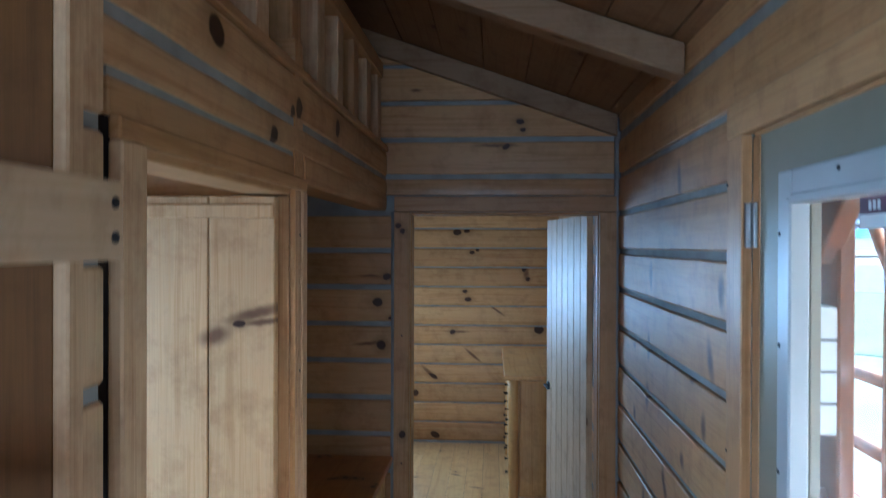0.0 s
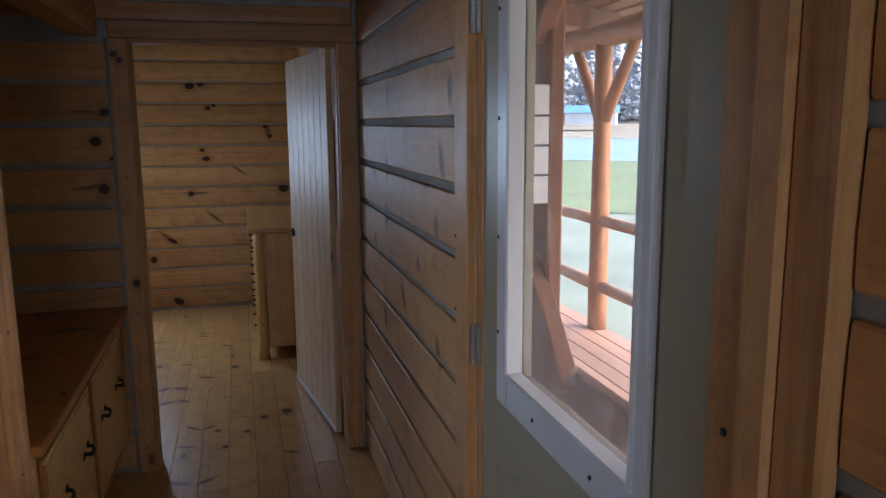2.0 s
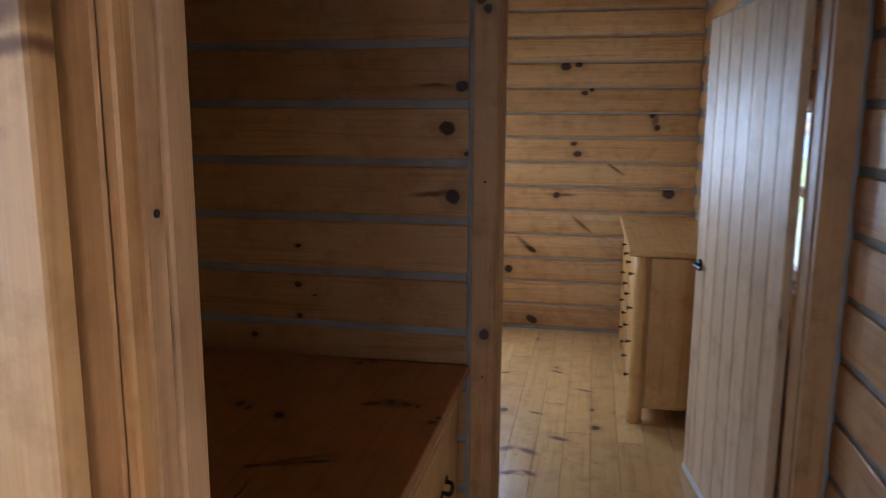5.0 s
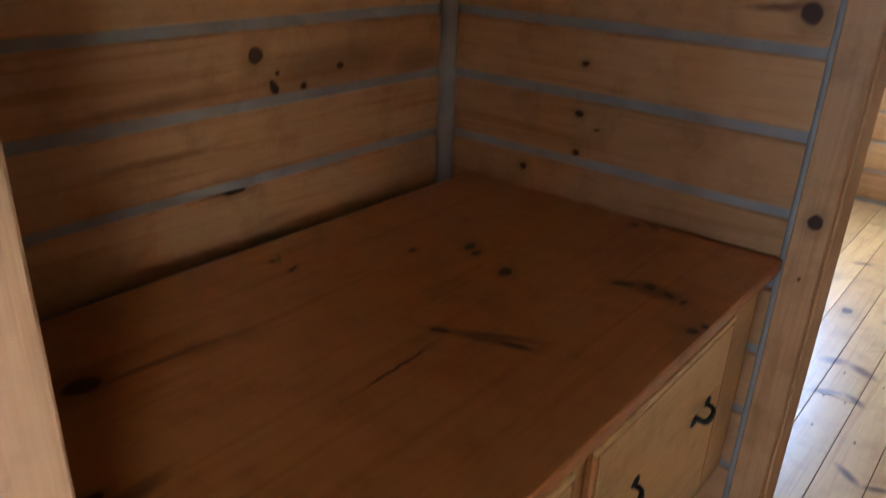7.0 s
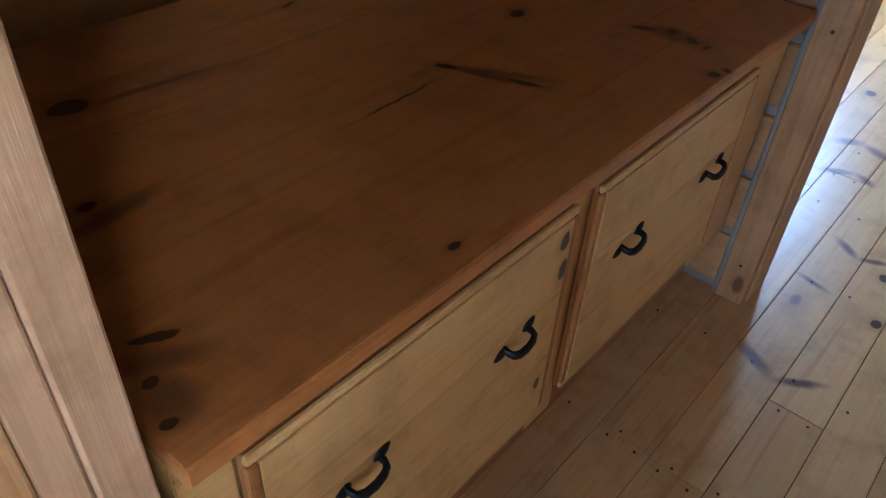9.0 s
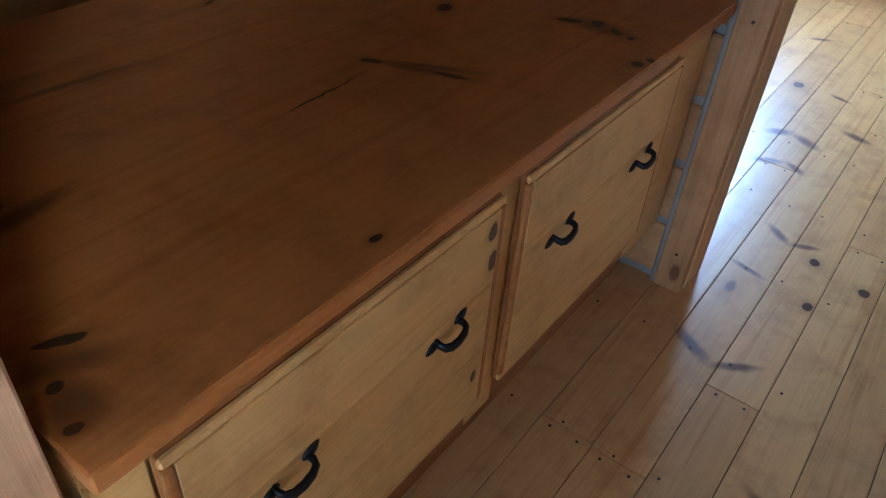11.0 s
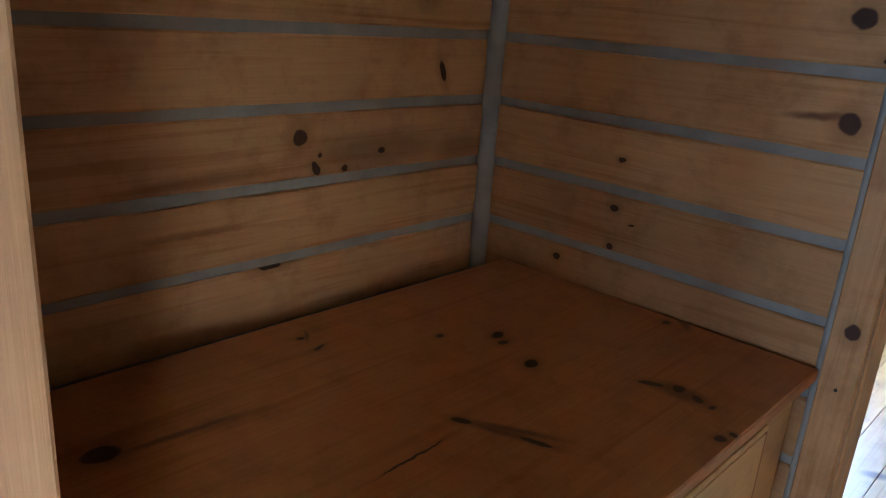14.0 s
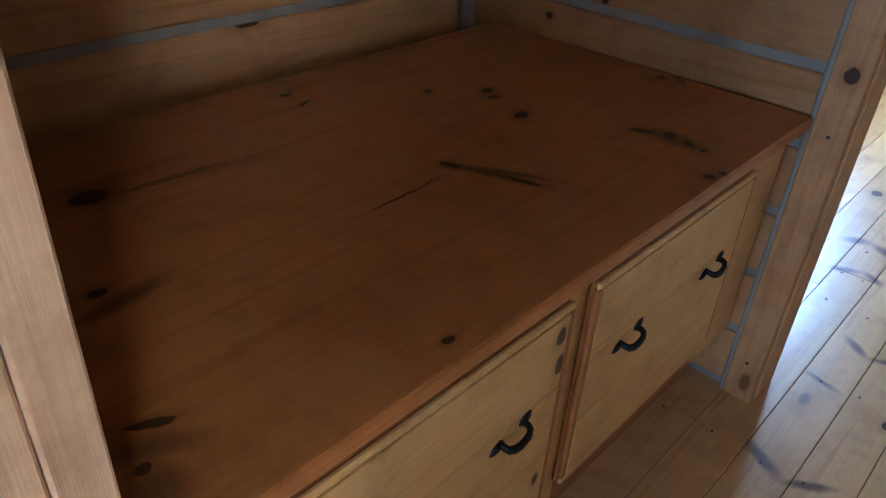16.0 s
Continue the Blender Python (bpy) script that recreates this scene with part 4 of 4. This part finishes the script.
def drawer(y0, y1, z0, z1, pulls):
    """A thick lipped drawer front, its rim rounded over and its face glued up of three boards."""
    d = part("drawer", one(CX + 0.0045, CX + 0.014, y0, y1, z0, z1, bevel=0.003), "edge", cabinet, "pale clear pine drawer front")
    h = (z1 - z0 - 0.03) / 3
    for i in range(3):
        low = z0 + 0.015 + h * i
        part("face_board", one(CX + 0.0142, CX + 0.025, y0 + 0.015, y1 - 0.015, low + 0.0003, low + h - 0.0003, bevel=0.0008), "drawer", d)
    for a, b, c, e in ((y0, y1, z1 - 0.0148, z1), (y0, y1, z0, z0 + 0.0148)):
        part("moulding", one(CX + 0.0142, CX + 0.0245, a, b, c, e, bevel=0.007, segments=3), "drawer", d)
    for a, b in ((y0, y0 + 0.0148), (y1 - 0.0148, y1)):
        part("end_moulding", one(CX + 0.0142, CX + 0.0243, a, b, z0 + 0.015, z1 - 0.015, bevel=0.005, segments=2), "edge", d, "darker end-grain edge")
    for y in pulls:
        pull(d, CX + 0.0255, y - 0.006, 0.546)


drawer(2.27, 2.858, 0.268, 0.72, (2.424, 2.733))
drawer(2.918, 3.505, 0.268, 0.72, (3.062, 3.388))

# ---- bunk guard rails, mitred round the corner of the bunk ----
GX, GY = -0.21, 0.815
for z0, z1 in ((1.763, 1.826), (1.486, 1.549)):
    rail = group("guard_rail", "pale planed pine board screwed round the corner of the bunk", "rail", grp="bunk guard rails")
    part("board", one(GX - 0.036, GX, -0.62, GY, z0, z1, bevel=0.004, segments=2), "pale_y", rail)
    part("end_board", one(BACK, GX - 0.037, GY - 0.04, GY - 0.004, z0 + 0.001, z1 - 0.001, bevel=0.004), "trim_x", rail)
    for z in (z0 + 0.018, z0 + 0.045):
        screw(rail, GX + 0.0005, GY - 0.016, z, "x", 0.0045)
tagged(part("post", one(GX - 0.1, GX - 0.0, -0.72, -0.621, 0, 2.6), "pale_z"), "pale pine post at the near end of the bunk opening", "post", kind="structure")

# ---- bedroom ----
leaf2 = group("door_3", "pale pine board door standing open into the bedroom", "door", "structure", at=(0.562, 3.872, 0))
leaf2.rotation_euler = (0, 0, math.atan2(-0.13, 0.90) * -1)
xx = 0.0
for w in (0.125, 0.13, 0.128, 0.13, 0.13, 0.13, 0.127):
    part("board", one(-0.03, 0.0, xx + 0.0015, xx + w - 0.0015, 0.02, 1.925, bevel=0.003), "leaf_far", leaf2)
    xx += w
part("bottom_strip", one(-0.034, -0.0305, 0.0, xx, 0.02, 0.05), "vinyl", leaf2, "pale weather strip")
knob = part("door_handle", rod(bmesh.new(), (-0.03, xx - 0.065, 0.945), (-0.04, xx - 0.065, 0.945), 0.026, 0.024, 14), "iron", leaf2, "black lever handle", True)
part("lever", rod(bmesh.new(), (-0.055, xx - 0.065, 0.945), (-0.055, xx - 0.155, 0.945), 0.009, 0.007, 8), "iron", knob)
part("neck", rod(bmesh.new(), (-0.038, xx - 0.065, 0.945), (-0.058, xx - 0.065, 0.945), 0.009, 0.01, 8), "iron", knob)

dresser = group("dresser", "honey pine log-post dresser with black knobs beside the bedroom door", "dresser", at=(0.19, 5.27, 0))
D, LEN, DH = 0.44, 1.35, 0.9
part("body", one(0.035, D, 0.035, LEN - 0.035, 0.07, DH - 0.03), "dresser", dresser)
part("top", one(-0.035, D + 0.005, -0.03, LEN + 0.02, DH - 0.03, DH, bevel=0.006, segments=2), "dresser_y", dresser, "honey pine top with waney edge")
for px, py in ((0.03, 0.025), (D - 0.03, 0.025), (0.03, LEN - 0.025), (D - 0.03, LEN - 0.025)):
    part("leg", rod(bmesh.new(), (px, py, 0), (px, py, DH - 0.031), 0.038, 0.034, 12, 10, 0.16, px * 9 + py), "dresser", dresser, "peeled log post", True)
part("side_panel", one(0.075, D - 0.065, 0.012, 0.034, 0.09, DH - 0.04), "dresser", dresser)
for r in range(4):
    for c in range(2):
        z0, y0 = 0.10 + 0.183 * r, 0.07 + 0.61 * c
        dr = part("drawer", one(0.006, 0.034, y0, y0 + 0.59, z0, z0 + 0.173, bevel=0.006), "dresser", dresser)
        for y in (y0 + 0.13, y0 + 0.46):
            part("knob", rod(rod(bmesh.new(), (0.006, y, z0 + 0.09), (-0.012, y, z0 + 0.09), 0.005, 0.005, 8), (-0.012, y, z0 + 0.09), (-0.022, y, z0 + 0.09), 0.011, 0.009, 10), "iron", dr, "black knob")


def window(name, label, face, out, a0, a1, z0, z1, along="y"):
    """A sash window in an outer wall whose inner face is given, running along y or x."""
    win = group(name, label, "window", "structure")

    def piece(d0, d1, p0, p1, c, d, bevel=0.003):
        d0, d1 = sorted((face + out * d0, face + out * d1))
        return one(d0, d1, p0, p1, c, d, bevel=bevel) if along == "y" else one(p0, p1, d0, d1, c, d, bevel=bevel)

    for p, q, c, d in ((a0 - 0.06, a0, z0, z1), (a1, a1 + 0.06, z0, z1), (a0 - 0.06, a1 + 0.06, z1 + 0.001, z1 + 0.07), (a0 - 0.06, a1 + 0.06, z0 - 0.07, z0 - 0.001)):
        part("casing", piece(-0.012, 0.008, p, q, c, d), "trim_z", win)
    mid = (z0 + z1) / 2
    for p, q, c, d in ((a0, a0 + 0.04, z0 + 0.041, z1 - 0.041), (a1 - 0.04, a1, z0 + 0.041, z1 - 0.041), (a0, a1, z0, z0 + 0.04), (a0, a1, z1 - 0.04, z1), (a0 + 0.041, a1 - 0.041, mid - 0.018, mid + 0.018)):
        part("sash", piece(0.04, 0.075, p, q, c, d, 0.004), "vinyl", win)
    for c, d in ((z0 + 0.04, mid - 0.018), (mid + 0.018, z1 - 0.04)):
        p = part("pane", piece(0.054, 0.058, a0 + 0.04, a1 - 0.04, c, d, 0), "glass", win)
        p.visible_shadow = False
    return win


window("window_1", "white sash window in the bedroom log wall", RIGHT, 1, *WIN)
# Unseen window, added to hold the main room's fill lamp.
window("window_4", "unseen white sash window added to light the main room", RIGHT, 1, *SWIN)
window("window_5", "unseen wide white sash window added in the rear wall for fill", -3.0, -1, *RWIN, along="x")
# Added window round the rear fill lamp; it never comes into view.
window("window_6", "unseen white sash window added in the left bedroom wall", BACK, -1, *LWIN)
# Made-up window out of view, there for the bedroom fill lamp.
window("window_3", "small white window lighting the bathroom", BACK, -1, 1.24, 1.8, 1.06, 1.77)
window("window_2", "white sash window in the far bedroom wall", FAR, 1, *FWIN, along="x")

# ---- porch ----
PZ = -0.12
deck = tagged(part("porch_deck", one(R1 + 0.01, 3.03, -3.5, 9.0, -0.3, PZ - 0.03, bevel=0), "porch_y"), "reddish wooden porch deck of parallel boards", "deck", kind="structure")
x = R1 + 0.06
while x < 3.0:
    part("deck_board", one(x, x + 0.138, -3.5, 9.0, PZ - 0.029, PZ, bevel=0.004), "decking", deck)
    x += 0.145
for y in (5.74, 2.6, 9.0 - 0.1, -0.6):
    post = group("porch_post", "peeled log porch post with two forked braces", "post", grp="porch posts", at=(2.93, y, PZ))
    part("shaft", rod(bmesh.new(), (0, 0, 0), (0, 0, 2.3), 0.078, 0.068, 14, 12, 0.1, y), "porch", post, "", True)
    for s in (-1, 1):
        part("brace", rod(bmesh.new(), (0, 0.04 * s, 1.72), (0, 0.5 * s, 2.3), 0.05, 0.042, 10, 6, 0.12, y + s), "porch", post, "", True)
for z, r in ((0.785, 0.05), (0.245, 0.052)):
    for y0, y1 in ((-0.52, 2.52), (2.68, 5.66), (5.82, 8.82)):
        tagged(part("porch_rail", rod(bmesh.new(), (2.93, y0, z), (2.93, y1, z), r, r * 0.9, 12, 16, 0.12, y0 + z), "porch_y", None, "", True), "peeled log rail between the porch posts", "rail", "porch rails", "structure")
tagged(part("porch_beam", rod(bmesh.new(), (2.93, -3.5, 2.235), (2.93, 9.0, 2.235), 0.095, 0.09, 14, 40, 0.08), "porch_y", None, "", True), "round log beam along the porch eave", "beam", kind="structure")
bm = bmesh.new()
for i in range(16):
    x0 = R1 + 0.01 + 0.17 * i
    z = 2.78 - 0.24 * (x0 - R1) / 2.3 * 1.3
    bar(bm, x0, x0 + 0.166, -3.5, 9.0, z, z + 0.03, bevel=0.002)
tagged(part("porch_roof", bm, "porch_y"), "boarded underside of the porch roof", "roof", kind="structure")
for y in (-1.2, 0.6, 2.4, 4.2, 6.0, 7.8):
    bm = bmesh.new()
    vs = [bm.verts.new((x, yy, 2.78 - 0.1357 * (x - R1) + dz)) for x in (R1 + 0.01, 3.2) for yy in (y, y + 0.09) for dz in (-0.17, -0.004)]
    a, b, c, d, e, f, g, h = vs
    for q in ((a, b, d, c), (e, g, h, f), (a, e, f, b), (c, d, h, g), (a, c, g, e), (b, f, h, d)):
        bm.faces.new(q)
    bmesh.ops.recalc_face_normals(bm, faces=bm.faces)
    tagged(part("porch_rafter", bm, "porch_y"), "stained rafter under the porch roof", "rafter", "porch rafters", "structure")

# ---- land, road, woods ----
bm = bmesh.new()
n = 40
grid = [[bm.verts.new((-900 + 1800 * i / n, -900 + 1800 * j / n, -0.62)) for j in range(n + 1)] for i in range(n + 1)]
for i in range(n):
    for j in range(n):
        bm.faces.new((grid[i][j], grid[i + 1][j], grid[i + 1][j + 1], grid[i][j + 1]))
tagged(part("ground", bm, "grass"), "pale winter lawn reaching the woods", "ground", kind="structure")


def strip(name, label, d0, d1, z0, z1, material):
    """A band of land across the view from the porch, between two distances and heights."""
    along, across = Vector((LAND_Y, -LAND_X, 0)), Vector((LAND_X, LAND_Y, 0))
    bm = bmesh.new()
    vs = [bm.verts.new(across * d + along * s + Vector((0, 0, z))) for d, s, z in ((d0, -400, z0), (d0, 400, z0), (d1, 400, z1), (d1, -400, z1))]
    bm.faces.new(vs)
    bmesh.ops.recalc_face_normals(bm, faces=bm.faces)
    tagged(part(name, bm, material), label, name, kind="structure")


LAND_X, LAND_Y = 0.70, 0.714
strip("verge", "greener strip of lawn beside the road", 18, 200, -0.6, -0.6, "verge")
strip("road", "wet road beyond the lawn with the sky's reflection painted blue", 42, 100, -0.58, -0.58, "road")
strip("field", "dry yellow field rising to the woods", 100, 215, -0.56, 4.5, "field")
rnd = random.Random(11)
unit = bmesh.new()
bmesh.ops.create_icosphere(unit, subdivisions=1, radius=1)
ball = [v.co.copy() for v in unit.verts]
ball_faces = [[v.index for v in f.verts] for f in unit.faces]
unit.free()
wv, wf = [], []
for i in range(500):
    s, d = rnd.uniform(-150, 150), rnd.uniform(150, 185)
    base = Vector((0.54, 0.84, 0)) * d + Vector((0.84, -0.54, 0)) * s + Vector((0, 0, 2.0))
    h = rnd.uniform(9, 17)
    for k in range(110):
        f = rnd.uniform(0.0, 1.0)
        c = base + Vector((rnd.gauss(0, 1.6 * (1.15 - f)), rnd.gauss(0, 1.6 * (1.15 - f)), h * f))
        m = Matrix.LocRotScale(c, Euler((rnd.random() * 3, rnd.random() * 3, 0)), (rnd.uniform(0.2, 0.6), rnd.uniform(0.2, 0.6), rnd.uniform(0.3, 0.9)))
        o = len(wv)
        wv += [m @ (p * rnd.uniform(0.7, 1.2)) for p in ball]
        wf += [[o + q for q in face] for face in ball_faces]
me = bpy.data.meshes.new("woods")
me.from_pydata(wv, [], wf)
# The haze over the woods is only this material's tint.
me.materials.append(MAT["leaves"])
tagged(new("woods", me), "line of distant mixed trees with haze put into their colour", "trees", kind="stuff")
for s, d, w, mat in ((8, 120, 9, "metal_roof"), (-14, 125, 8, "metal_roof"), (-34, 118, 12, "house_wall")):
    base = Vector((0.54, 0.84, 0)) * d + Vector((0.84, -0.54, 0)) * s + Vector((0, 0, 2.0))
    shed = group("shed", "small far shed with a blue roof at the woods" if mat == "metal_roof" else "small far white building at the woods", "shed", at=(base.x, base.y, 1.2))
    shed.rotation_euler = (0, 0, math.atan2(-0.54, 0.84))
    part("wall", one(-w / 2, w / 2, -2, 2, 0, 1.9, bevel=0), "house_wall", shed)
    bm = bmesh.new()
    vs = [bm.verts.new((x, y, z)) for x in (-w / 2 - 0.3, w / 2 + 0.3) for y, z in ((-2.4, 1.9), (0, 3.1), (2.4, 1.9))]
    for q in ((0, 1, 4, 3), (1, 2, 5, 4), (0, 2, 1), (3, 4, 5), (0, 3, 5, 2)):
        bm.faces.new([vs[i] for i in q])
    bmesh.ops.recalc_face_normals(bm, faces=bm.faces)
    part("roof", bm, "metal_roof" if mat == "metal_roof" else "house_wall", shed)
